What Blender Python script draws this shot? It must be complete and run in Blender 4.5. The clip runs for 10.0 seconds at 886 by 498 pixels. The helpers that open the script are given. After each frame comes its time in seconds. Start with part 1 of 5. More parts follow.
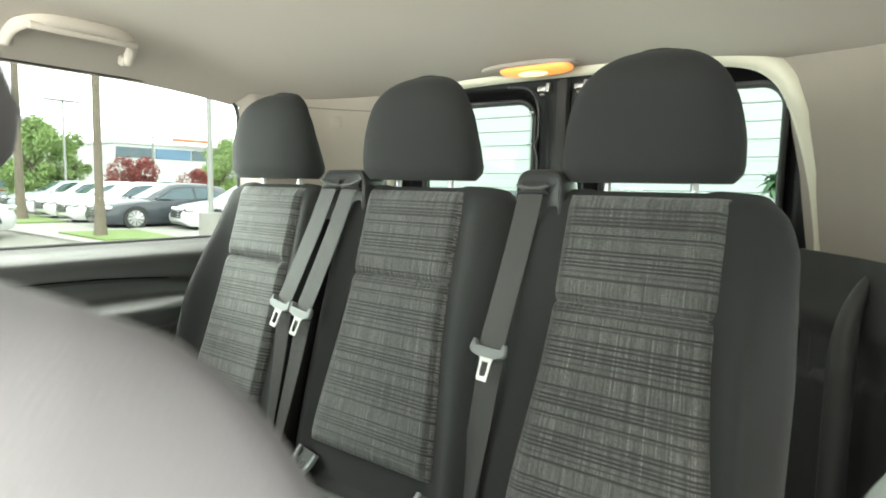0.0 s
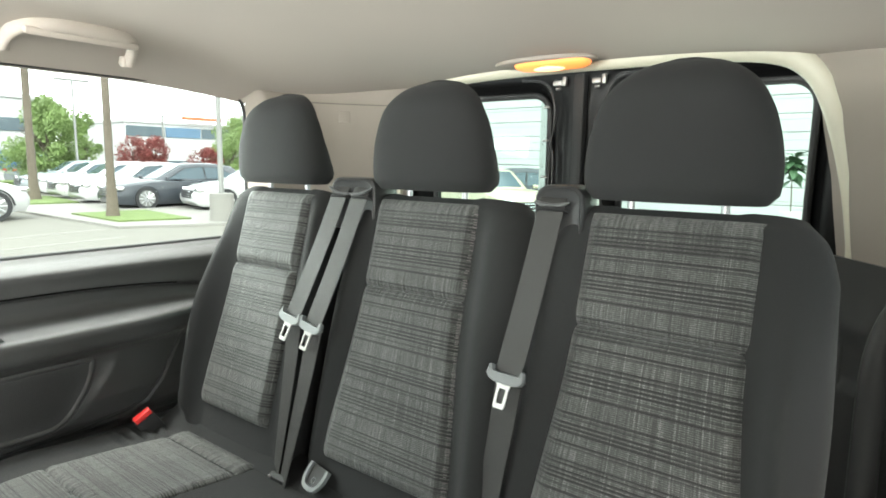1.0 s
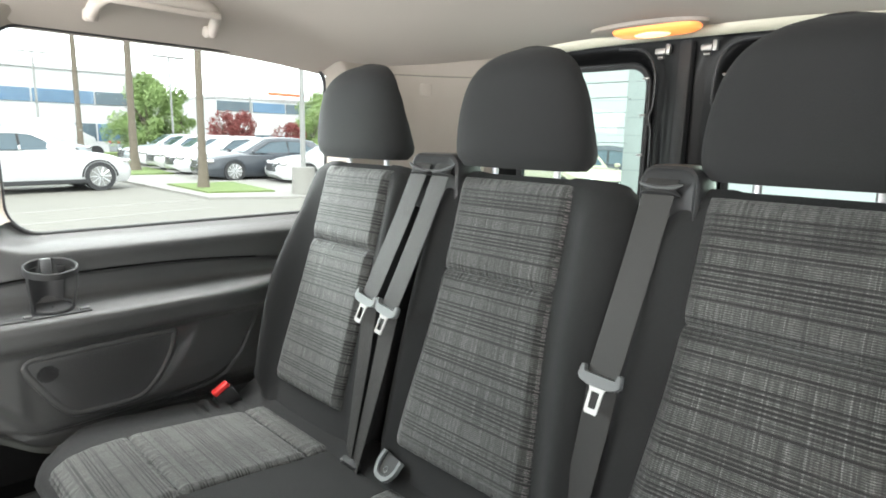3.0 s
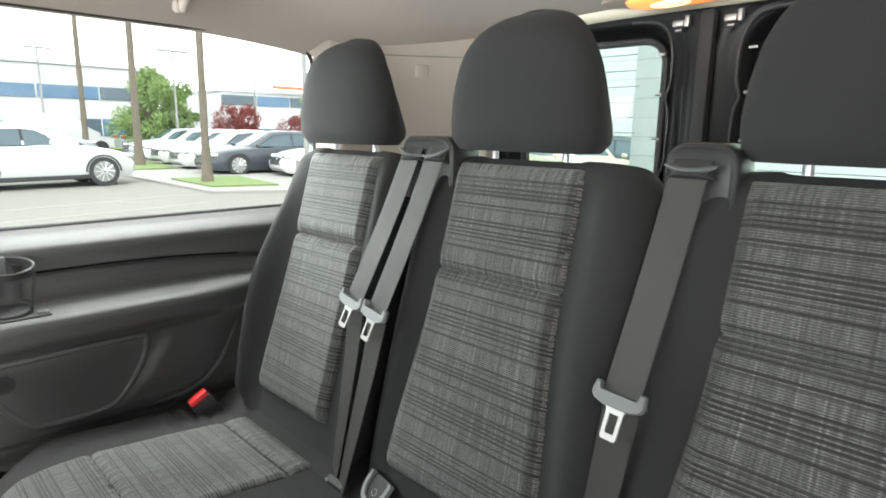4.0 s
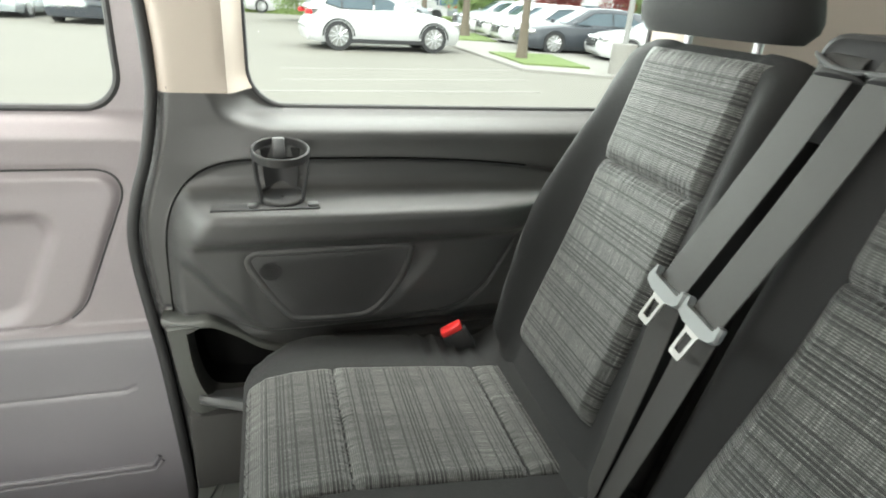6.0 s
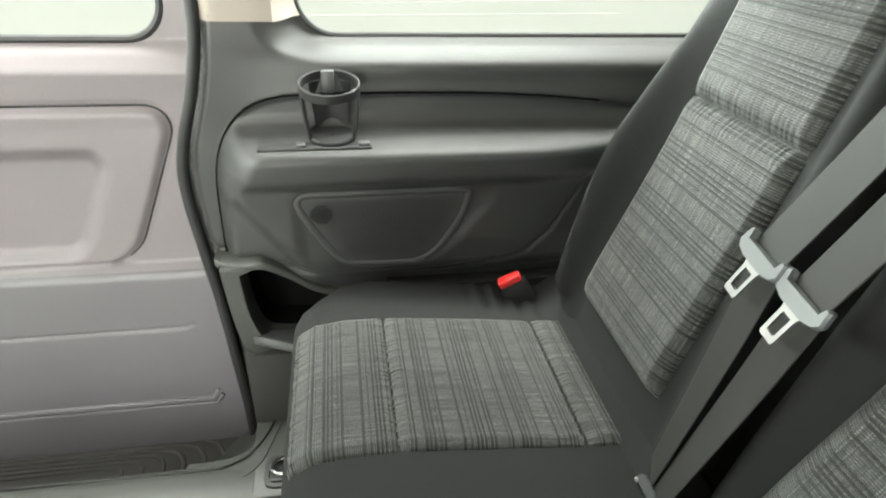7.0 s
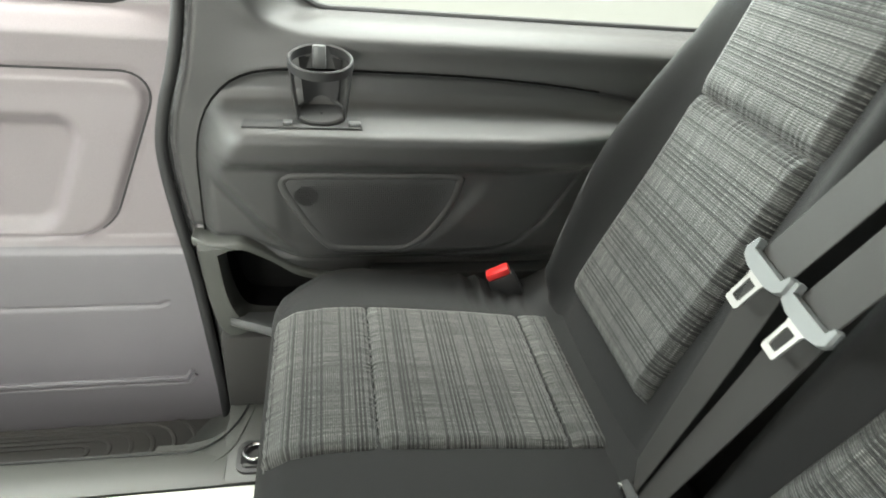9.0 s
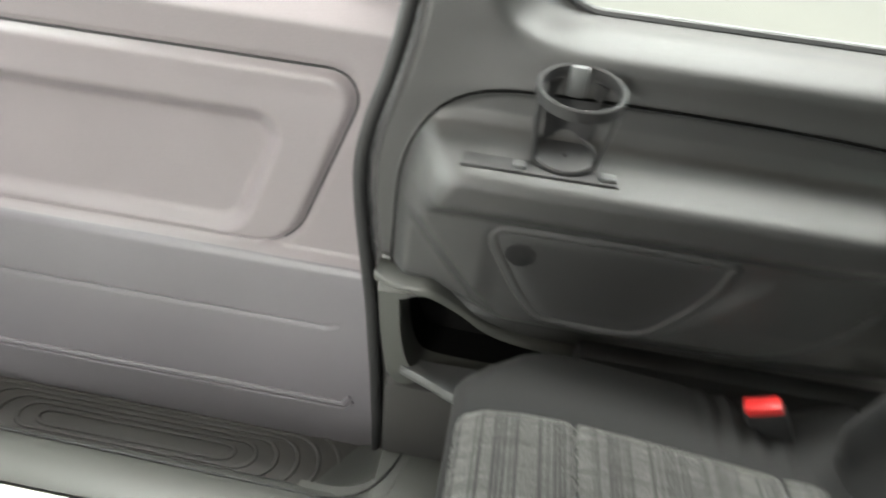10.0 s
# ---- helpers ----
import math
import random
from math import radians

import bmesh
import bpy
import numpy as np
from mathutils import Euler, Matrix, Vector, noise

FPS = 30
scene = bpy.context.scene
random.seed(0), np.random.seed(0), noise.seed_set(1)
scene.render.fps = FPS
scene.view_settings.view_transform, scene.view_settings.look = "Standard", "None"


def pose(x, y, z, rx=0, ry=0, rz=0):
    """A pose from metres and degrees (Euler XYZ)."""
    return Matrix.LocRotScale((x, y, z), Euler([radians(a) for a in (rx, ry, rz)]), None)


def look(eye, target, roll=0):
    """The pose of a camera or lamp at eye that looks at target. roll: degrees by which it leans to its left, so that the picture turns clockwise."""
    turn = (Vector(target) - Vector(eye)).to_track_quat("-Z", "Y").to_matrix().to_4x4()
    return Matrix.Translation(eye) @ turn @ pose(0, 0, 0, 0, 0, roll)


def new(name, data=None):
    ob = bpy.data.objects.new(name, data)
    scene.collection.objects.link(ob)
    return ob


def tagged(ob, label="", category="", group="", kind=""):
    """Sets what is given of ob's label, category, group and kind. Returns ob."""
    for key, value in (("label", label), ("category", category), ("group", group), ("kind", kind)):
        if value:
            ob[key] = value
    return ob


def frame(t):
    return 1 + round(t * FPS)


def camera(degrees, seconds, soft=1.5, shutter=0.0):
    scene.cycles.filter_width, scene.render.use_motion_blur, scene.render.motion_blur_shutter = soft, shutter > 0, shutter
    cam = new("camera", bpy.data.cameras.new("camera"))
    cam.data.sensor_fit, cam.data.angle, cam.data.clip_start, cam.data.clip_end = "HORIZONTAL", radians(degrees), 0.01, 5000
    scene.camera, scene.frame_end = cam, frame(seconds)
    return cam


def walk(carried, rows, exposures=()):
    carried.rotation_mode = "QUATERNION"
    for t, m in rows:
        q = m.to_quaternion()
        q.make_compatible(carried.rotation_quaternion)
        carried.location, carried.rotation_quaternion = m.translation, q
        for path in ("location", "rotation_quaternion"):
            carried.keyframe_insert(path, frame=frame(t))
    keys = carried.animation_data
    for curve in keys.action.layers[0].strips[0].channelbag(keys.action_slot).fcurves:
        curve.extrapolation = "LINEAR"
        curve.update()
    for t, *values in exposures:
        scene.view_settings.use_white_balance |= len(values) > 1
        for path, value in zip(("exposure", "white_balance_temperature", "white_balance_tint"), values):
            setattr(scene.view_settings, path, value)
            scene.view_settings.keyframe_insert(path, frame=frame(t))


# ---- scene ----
cam = camera(74.0, 10.0, soft=1.8, shutter=0.5)
PATH = [
    (0, (0.694, 0.38, 0.903), (-0.472, 1.991, 0.693), 1.2),
    (0.5, (0.663, 0.423, 0.954), (-0.531, 2.007, 0.695), 0.9),
    (1, (0.658, 0.416, 0.965), (-0.529, 1.999, 0.675), 0.8),
    (1.5, (0.661, 0.412, 0.961), (-0.51, 2.004, 0.652), 1.0),
    (2, (0.642, 0.405, 0.956), (-0.556, 1.976, 0.646), 2.2),
    (2.5, (0.608, 0.417, 0.963), (-0.706, 1.886, 0.625), 3.3),
    (2.7, (0.602, 0.435, 0.965), (-0.755, 1.861, 0.611), 1.9),
    (4, (0.523, 0.567, 0.944), (-0.856, 1.96, 0.547), 0.8),
    (4.5, (0.463, 0.605, 0.948), (-0.99, 1.891, 0.464), 2.1),
    (5, (0.411, 0.643, 0.931), (-1.176, 1.691, 0.312), 3.8),
    (5.5, (0.309, 0.684, 0.936), (-1.395, 1.418, 0.19), 3.1),
    (6, (0.231, 0.723, 0.943), (-1.522, 1.27, 0.149), 3.9),
    (7.5, (0.152, 0.757, 0.931), (-1.52, 1.018, -0.135), 1.6),
    (8, (0.155, 0.748, 0.929), (-1.518, 1.031, -0.13), 2.9),
    (8.5, (0.149, 0.749, 0.941), (-1.531, 1.064, -0.098), 3.7),
    (9, (0.125, 0.747, 0.932), (-1.523, 1.128, -0.135), 6.2),
    (9.5, (0.033, 0.717, 0.926), (-1.624, 0.881, -0.182), 5.8),
    (10, (-0.143, 0.665, 0.915), (-1.736, 0.533, -0.287), 6.8),
]
walk(cam, [(t, look(eye, target, roll)) for t, eye, target, roll in PATH], exposures=[(0, 1.25, 6600, -1), (2, 1.30, 6300, 10), (5, 1.08, 6400, 10), (5.5, 1.16, 6450, 8), (6, 1.16, 6550, 6), (7.5, 1.34, 6550, 4), (8.5, 1.40, 6550, 4), (10, 1.20, 6550, 8)])
# path ends

# ---- light ----
world = bpy.data.worlds.new("sky")
scene.world = world
world.use_nodes = True
wn = world.node_tree.nodes
sky = wn.new("ShaderNodeTexSky")
sky.sky_type = "NISHITA"
sky.sun_disc = False
sky.sun_elevation, sky.sun_rotation = radians(52), radians(120)
sky.air_density, sky.dust_density, sky.ozone_density = 1.0, 4.0, 1.0
# the overcast veil: the clear sky's blue is washed out towards white
veil = wn.new("ShaderNodeMixRGB")
veil.inputs["Fac"].default_value = 0.75
veil.inputs["Color2"].default_value = (25.0, 25.6, 26.0, 1)
world.node_tree.links.new(sky.outputs["Color"], veil.inputs["Color1"])
world.node_tree.links.new(veil.outputs["Color"], wn["Background"].inputs["Color"])
wn["Background"].inputs["Strength"].default_value = 0.105

sun_data = bpy.data.lights.new("sun", "SUN")
sun_data.energy, sun_data.angle, sun_data.color = 1.3, radians(14), (1.0, 0.96, 0.9)
sun = new("sun", sun_data)
sun.matrix_world = look((8, -6, 14), (0, 1, 0))

# daylight through the open side door and the windscreen, behind the camera
def area_lamp(name, eye, target, wide, high, watts, color=(1.0, 0.995, 0.94)):
    d = bpy.data.lights.new(name, "AREA")
    d.shape, d.size, d.size_y, d.energy, d.color = "RECTANGLE", wide, high, watts, color
    new(name, d).matrix_world = look(eye, target)


area_lamp("doorway_daylight", (0.95, -0.18, 0.99), (-0.85, 0.15, 0.50), 0.40, 0.40, 17.0)
area_lamp("driver_window_daylight", (0.93, -1.0, 1.0), (-0.85, 0.15, 0.40), 0.70, 0.42, 3.0)
area_lamp("windscreen_daylight", (0.0, -1.50, 1.08), (-0.1, 1.0, 0.70), 1.5, 0.40, 38.0)
area_lamp("door_window_daylight", (-0.93, -0.20, 0.97), (0.0, 1.25, 0.75), 0.90, 0.38, 11.0, (0.92, 1.0, 0.97))
area_lamp("rear_side_window_daylight", (-0.915, 0.98, 0.97), (-0.45, 1.03, 0.50), 0.70, 0.36, 6.5, (0.95, 1.0, 0.96))
# added low lamp that brightens the lower part of the left side panel
area_lamp("doorway_rear_fill", (0.90, 0.42, 0.46), (-0.80, 0.86, 0.44), 0.16, 0.50, 2.2)
# extra area lamps hung outside over the side windows to stand in for sky
area_lamp("side_window_fill", (-1.50, 0.62, 1.74), (-0.45, 0.70, 0.50), 2.1, 0.55, 22.0)
area_lamp("zenith_fill_right", (1.08, 1.00, 1.72), (0.80, 1.00, 0.74), 1.3, 0.26, 22.0)
area_lamp("zenith_fill", (-1.08, 0.45, 1.72), (-0.80, 0.45, 0.74), 2.3, 0.26, 70.0)
area_lamp("right_window_fill", (1.36, 0.90, 1.78), (0.45, 0.90, 0.45), 1.6, 0.45, 9.0)
# daylight in the two rear door windows
area_lamp("rear_window_daylight", (-0.32, 2.02, 0.96), (-0.20, 1.0, 0.95), 0.38, 0.40, 0.7, (0.97, 1.0, 0.96))
area_lamp("rear_window_daylight", (0.30, 2.02, 0.96), (0.45, 1.0, 0.95), 0.38, 0.40, 1.3, (1.0, 1.0, 0.90))


# ---- materials ----
def shader(name, color, rough=0.6, metal=0.0, grain=0.0, scale=200.0, bump=0.0, vary=0.12, big=4.0, spec=0.5, bump_scale=None):
    m = bpy.data.materials.new(name)
    m.use_nodes = True
    nt = m.node_tree
    n, l = nt.nodes, nt.links
    b = n["Principled BSDF"]
    b.inputs["Roughness"].default_value, b.inputs["Metallic"].default_value = rough, metal
    b.inputs["Specular IOR Level"].default_value = spec
    tc = n.new("ShaderNodeTexCoord")
    wide = n.new("ShaderNodeTexNoise")
    wide.inputs["Scale"].default_value, wide.inputs["Detail"].default_value = big, 4
    fine = n.new("ShaderNodeTexNoise")
    fine.inputs["Scale"].default_value, fine.inputs["Detail"].default_value = scale, 3
    l.new(tc.outputs["Object"], wide.inputs["Vector"])
    l.new(tc.outputs["Object"], fine.inputs["Vector"])
    mix1 = n.new("ShaderNodeMixRGB")
    mix1.inputs["Color1"].default_value = (*[c * (1 - vary) for c in color], 1)
    mix1.inputs["Color2"].default_value = (*[min(1, c * (1 + vary)) for c in color], 1)
    l.new(wide.outputs["Fac"], mix1.inputs["Fac"])
    mix2 = n.new("ShaderNodeMixRGB")
    mix2.blend_type = "MULTIPLY"
    mix2.inputs["Fac"].default_value = grain
    l.new(mix1.outputs["Color"], mix2.inputs["Color1"])
    l.new(fine.outputs["Fac"], mix2.inputs["Color2"])
    l.new(mix2.outputs["Color"], b.inputs["Base Color"])
    rr = n.new("ShaderNodeMapRange")
    rr.inputs["To Min"].default_value, rr.inputs["To Max"].default_value = max(0.02, rough - 0.08), min(1, rough + 0.08)
    l.new(wide.outputs["Fac"], rr.inputs["Value"])
    l.new(rr.outputs["Result"], b.inputs["Roughness"])
    if bump:
        bp = n.new("ShaderNodeBump")
        bp.inputs["Strength"].default_value, bp.inputs["Distance"].default_value = bump, 0.002
        src = fine
        if bump_scale:
            src = n.new("ShaderNodeTexNoise")
            src.inputs["Scale"].default_value, src.inputs["Detail"].default_value = bump_scale, 2
            l.new(tc.outputs["Object"], src.inputs["Vector"])
        l.new(src.outputs["Fac"], bp.inputs["Height"])
        l.new(bp.outputs["Normal"], b.inputs["Normal"])
    return m


def plaid_cloth(name):
    """Woven seat cloth: groups of fine dark lines across, uneven light threads along. UV in metres."""
    m = bpy.data.materials.new(name)
    m.use_nodes = True
    nt = m.node_tree
    n, l = nt.nodes, nt.links
    b = n["Principled BSDF"]
    b.inputs["Roughness"].default_value = 0.62
    b.inputs["Specular IOR Level"].default_value = 0.45
    b.inputs["Sheen Weight"].default_value = 0.15
    uv = n.new("ShaderNodeUVMap")
    sep = n.new("ShaderNodeSeparateXYZ")
    l.new(uv.outputs["UV"], sep.inputs["Vector"])

    def mth(op, a, c=None):
        k = n.new("ShaderNodeMath")
        k.operation = op
        for i, v in enumerate((a, c)):
            if v is None:
                continue
            if isinstance(v, (int, float)):
                k.inputs[i].default_value = v
            else:
                l.new(v, k.inputs[i])
        return k.outputs[0]

    def streak(sx, sy, scale, detail=2.0):
        c = n.new("ShaderNodeCombineXYZ")
        l.new(mth("MULTIPLY", sep.outputs["X"], sx), c.inputs["X"])
        l.new(mth("MULTIPLY", sep.outputs["Y"], sy), c.inputs["Y"])
        t = n.new("ShaderNodeTexNoise")
        t.inputs["Scale"].default_value, t.inputs["Detail"].default_value = scale, detail
        l.new(c.outputs["Vector"], t.inputs["Vector"])
        return t.outputs["Fac"]

    def ramp(v, a, c, lo=0.0, hi=1.0):
        r = n.new("ShaderNodeMapRange")
        r.inputs["From Min"].default_value, r.inputs["From Max"].default_value = a, c
        r.inputs["To Min"].default_value, r.inputs["To Max"].default_value = lo, hi
        l.new(v, r.inputs["Value"])
        return r.outputs["Result"]

    u, v = sep.outputs["X"], sep.outputs["Y"]
    # uneven groups of thin dark lines across, in a repeat of 132 mm
    rep = n.new("ShaderNodeValToRGB")
    cr = rep.color_ramp
    cr.interpolation = "CONSTANT"
    stops = [(0.0, 0.0)]
    for k, mm in enumerate((3, 12, 20.5, 26, 31.5, 40, 45.5, 64, 69.5, 84, 89.5, 95, 103, 108.5)):
        stops += [(mm / 132, 0.62 if k in (1, 7, 12) else 1.0), ((mm + 3.2) / 132, 0.0)]
    cr.elements.remove(cr.elements[1])
    cr.elements[0].color = (0, 0, 0, 1)
    for at, val in stops[1:]:
        cr.elements.new(at).color = (val, val, val, 1)
    l.new(mth("FRACT", mth("DIVIDE", v, 0.132)), rep.inputs["Fac"])
    dark = mth("MULTIPLY", rep.outputs["Color"], ramp(streak(0.35, 1.0, 60.0, 1.0), 0.28, 0.48, 0.75, 1.0))
    # fine ribs of the weave, each rib a row of short dashes
    weave = mth("FRACT", mth("DIVIDE", v, 0.0027))
    weave = ramp(mth("ABSOLUTE", mth("SUBTRACT", weave, 0.5)), 0.0, 0.5, 0.25, 1.60)
    dash = ramp(streak(0.30, 1.0, 700.0, 1.0), 0.35, 0.65, 0.70, 1.30)
    # soft lighter and darker bands along, and sparse pale threads
    band = ramp(streak(1.0, 0.010, 105.0, 1.5), 0.34, 0.66, 0.84, 1.16)
    narrow = ramp(streak(1.0, 0.035, 420.0, 1.0), 0.35, 0.65, 0.64, 1.36)
    pale = ramp(streak(1.0, 0.004, 520.0, 0.0), 0.63, 0.71)
    pale = mth("MULTIPLY", pale, ramp(streak(1.0, 0.25, 110.0, 1.0), 0.36, 0.52, 0.15, 1.0))
    ground = mth("MULTIPLY", mth("MULTIPLY", band, narrow), 0.0465)
    value = mth("MULTIPLY", mth("MULTIPLY", mth("ADD", ground, mth("MULTIPLY", pale, 0.055)), weave), dash)
    value = mth("MULTIPLY", value, ramp(streak(1.0, 1.0, 14.0, 3.0), 0.3, 0.7, 0.85, 1.15))
    value = mth("MULTIPLY", value, mth("SUBTRACT", 1.0, mth("MULTIPLY", dark, 0.97)))
    col = n.new("ShaderNodeCombineColor")
    l.new(mth("MULTIPLY", value, 0.985), col.inputs[0])
    l.new(value, col.inputs[1])
    l.new(mth("MULTIPLY", value, 0.95), col.inputs[2])
    l.new(col.outputs["Color"], b.inputs["Base Color"])
    bp = n.new("ShaderNodeBump")
    bp.inputs["Strength"].default_value, bp.inputs["Distance"].default_value = 0.5, 0.0012
    l.new(mth("SUBTRACT", mth("MULTIPLY", weave, dash), mth("MULTIPLY", dark, 0.8)), bp.inputs["Height"])
    l.new(bp.outputs["Normal"], b.inputs["Normal"])
    return m


def glass_pane(name, tint, gloss=0.22):
    m = bpy.data.materials.new(name)
    m.use_nodes = True
    n, l = m.node_tree.nodes, m.node_tree.links
    n.remove(n["Principled BSDF"])
    tr, gl, fr, mx = n.new("ShaderNodeBsdfTransparent"), n.new("ShaderNodeBsdfGlossy"), n.new("ShaderNodeFresnel"), n.new("ShaderNodeMixShader")
    tr.inputs["Color"].default_value = (*tint, 1)
    gl.inputs["Roughness"].default_value = 0.02
    gl.inputs["Color"].default_value = (gloss, gloss, gloss, 1)
    fr.inputs["IOR"].default_value = 1.45
    l.new(fr.outputs["Fac"], mx.inputs["Fac"])
    l.new(tr.outputs["BSDF"], mx.inputs[1])
    l.new(gl.outputs["BSDF"], mx.inputs[2])
    l.new(mx.outputs["Shader"], n["Material Output"].inputs["Surface"])
    return m


def glowing(name, color, strength):
    m = bpy.data.materials.new(name)
    m.use_nodes = True
    b = m.node_tree.nodes["Principled BSDF"]
    b.inputs["Base Color"].default_value = (*color, 1)
    b.inputs["Emission Color"].default_value = (*color, 1)
    b.inputs["Emission Strength"].default_value = strength
    return m


def perforated(name, color):
    m = shader(name, color, 0.55, bump=0)
    nt = m.node_tree
    n, l = nt.nodes, nt.links
    tc = n.new("ShaderNodeTexCoord")
    v = n.new("ShaderNodeTexVoronoi")
    v.inputs["Scale"].default_value, v.inputs["Randomness"].default_value = 300.0, 0.0
    l.new(tc.outputs["Object"], v.inputs["Vector"])
    r = n.new("ShaderNodeMapRange")
    r.inputs["From Min"].default_value, r.inputs["From Max"].default_value = 0.25, 0.4
    l.new(v.outputs["Distance"], r.inputs["Value"])
    bp = n.new("ShaderNodeBump")
    bp.inputs["Strength"].default_value, bp.inputs["Distance"].default_value = 0.8, 0.002
    l.new(r.outputs["Result"], bp.inputs["Height"])
    l.new(bp.outputs["Normal"], n["Principled BSDF"].inputs["Normal"])
    mul = n.new("ShaderNodeMixRGB")
    mul.blend_type = "MULTIPLY"
    mul.inputs["Fac"].default_value = 0.92
    src = n["Principled BSDF"].inputs["Base Color"].links[0].from_socket
    l.new(src, mul.inputs["Color1"])
    l.new(r.outputs["Result"], mul.inputs["Color2"])
    l.new(mul.outputs["Color"], n["Principled BSDF"].inputs["Base Color"])
    return m


CLOTH = plaid_cloth("plaid_cloth")
PLAIN = shader("plain_seat_cloth", (0.0195, 0.0197, 0.0202), 0.85, grain=0.40, scale=900, bump=0.35, vary=0.16, big=9, spec=0.22)
PLAIN.node_tree.nodes["Principled BSDF"].inputs["Sheen Weight"].default_value = 0.03
PLASTIC = shader("dark_trim_plastic", (0.060, 0.060, 0.060), 0.33, grain=0.28, scale=700, bump=0.22, vary=0.10, spec=0.42, bump_scale=1400)
DOOR_PLASTIC = shader("grey_door_lining", (0.214, 0.190, 0.200), 0.36, grain=0.28, scale=700, bump=0.22, vary=0.12, bump_scale=1400)
DOOR_LOWER = shader("dark_grey_door_lining", (0.150, 0.142, 0.155), 0.34, grain=0.28, scale=700, bump=0.22, vary=0.12, bump_scale=1400)
PLASTIC_BLACK = shader("black_plastic", (0.022, 0.022, 0.023), 0.42, grain=0.1, scale=900, bump=0.08)
GREY_PLASTIC = shader("grey_plastic", (0.085, 0.088, 0.09), 0.4, grain=0.1, scale=900)
BEIGE = shader("beige_headliner", (0.42, 0.370, 0.332), 0.9, grain=0.12, scale=700, bump=0.15, vary=0.04)
BEIGE_TRIM = shader("beige_trim_plastic", (0.29, 0.25, 0.218), 0.6, grain=0.08, scale=1000, bump=0.06, vary=0.03)
BEIGE_DARK = shader("beige_seam", (0.13, 0.115, 0.10), 0.8)
# the lip's beige, lightened to cream for the rear-window light on it
CREAM = shader("cream_lit_lip", (0.62, 0.59, 0.48), 0.5, grain=0.06, scale=900, vary=0.04)
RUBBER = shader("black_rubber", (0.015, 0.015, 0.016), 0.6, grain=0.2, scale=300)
JOINT = shader("black_joint", (0.004, 0.004, 0.004), 0.9, spec=0.08)
# pale colour for light caught on a panel's edge
GLINT = shader("thread_glint", (0.13, 0.112, 0.115), 0.6, grain=0.3, scale=900)
GREY_CLOTH = shader("grey_seat_cloth", (0.115, 0.108, 0.115), 0.8, grain=0.2, scale=900, bump=0.1, vary=0.06)
WEB = shader("belt_webbing", (0.028, 0.0268, 0.0258), 0.55, spec=0.35, grain=0.3, scale=1500, bump=0.3, vary=0.06)
METAL = shader("bright_metal", (0.34, 0.33, 0.32), 0.45, 1.0, grain=0.05)
SILVER = shader("silver_plastic", (0.16, 0.170, 0.173), 0.35, grain=0.05, vary=0.04)
RED = shader("red_plastic", (0.75, 0.035, 0.035), 0.4, grain=0.05, vary=0.04)
BLACK_PAINT = shader("black_body_paint", (0.005, 0.005, 0.0054), 0.38, grain=0.1, scale=40, spec=0.18)
GRILLE = perforated("speaker_mesh", (0.040, 0.040, 0.041))
CARPET = shader("grey_carpet", (0.04, 0.039, 0.038), 0.95, grain=0.5, scale=600, bump=0.5)
TREAD = shader("step_rubber", (0.065, 0.062, 0.060), 0.55, grain=0.3, scale=300, bump=0.2)
SILL = shader("grey_sill_plastic", (0.056, 0.058, 0.054), 0.45, grain=0.1, scale=900, bump=0.08)
MAT_PAPER = shader("pale_floor_mat", (0.72, 0.74, 0.68), 0.7, grain=0.1, scale=150, vary=0.06)
GLASS = glass_pane("window_glass", (0.93, 0.96, 0.94))
GLASS_REAR = glass_pane("rear_glass", (0.86, 0.95, 0.91))
LAMP_LENS = glowing("lit_lamp_lens", (1.0, 0.30, 0.07), 0.48)
LAMP_BULB = glowing("lit_lamp_bulb", (1.0, 0.62, 0.30), 0.85)
POST = shader("steel_post", (0.35, 0.35, 0.36), 0.35, 1.0, vary=0.02)
CHROME = shader("chrome", (0.85, 0.85, 0.86), 0.12, 1.0, vary=0.02)


# ---- building helpers ----
def finish(bm, name, material, parent=None, smooth=True, label="", sharp=40):
    bmesh.ops.recalc_face_normals(bm, faces=bm.faces)
    me = bpy.data.meshes.new(name)
    bm.to_mesh(me)
    bm.free()
    for m in material if isinstance(material, (list, tuple)) else [material]:
        me.materials.append(m)
    if smooth:
        for p in me.polygons:
            p.use_smooth = True
        me.set_sharp_from_angle(angle=radians(sharp))
    ob = new(name, me)
    if parent:
        ob.parent = parent
    if label:
        tagged(ob, label)
    return ob


def part(name, bm, material, parent, label="", smooth=True):
    return finish(bm, name, material, parent, smooth, label)


def thing(name, label, category, group="", at=(0, 0, 0)):
    ob = new(name)
    ob.empty_display_size = 0.05
    ob.location = at
    return tagged(ob, label, category, group)


def structure(ob, label, category):
    return tagged(ob, label, category, kind="structure")


def rbox(bm, c, s, r=0.005, m=None, seg=2):
    """A box with rounded edges, turned by m about its centre."""
    t = bmesh.ops.create_cube(bm, size=1.0)
    vs = t["verts"]
    bmesh.ops.scale(bm, vec=s, verts=vs)
    if r > 0:
        es = list({e for v in vs for e in v.link_edges})
        out = bmesh.ops.bevel(bm, geom=es, offset=min(r, 0.49 * min(s)), segments=seg, affect="EDGES", profile=0.5)
        vs = list({v for f in out["faces"] for v in f.verts} | {v for v in vs if v.is_valid})
    mm = Matrix.Translation(c) @ (m or Matrix())
    bmesh.ops.transform(bm, matrix=mm, verts=vs)
    return vs


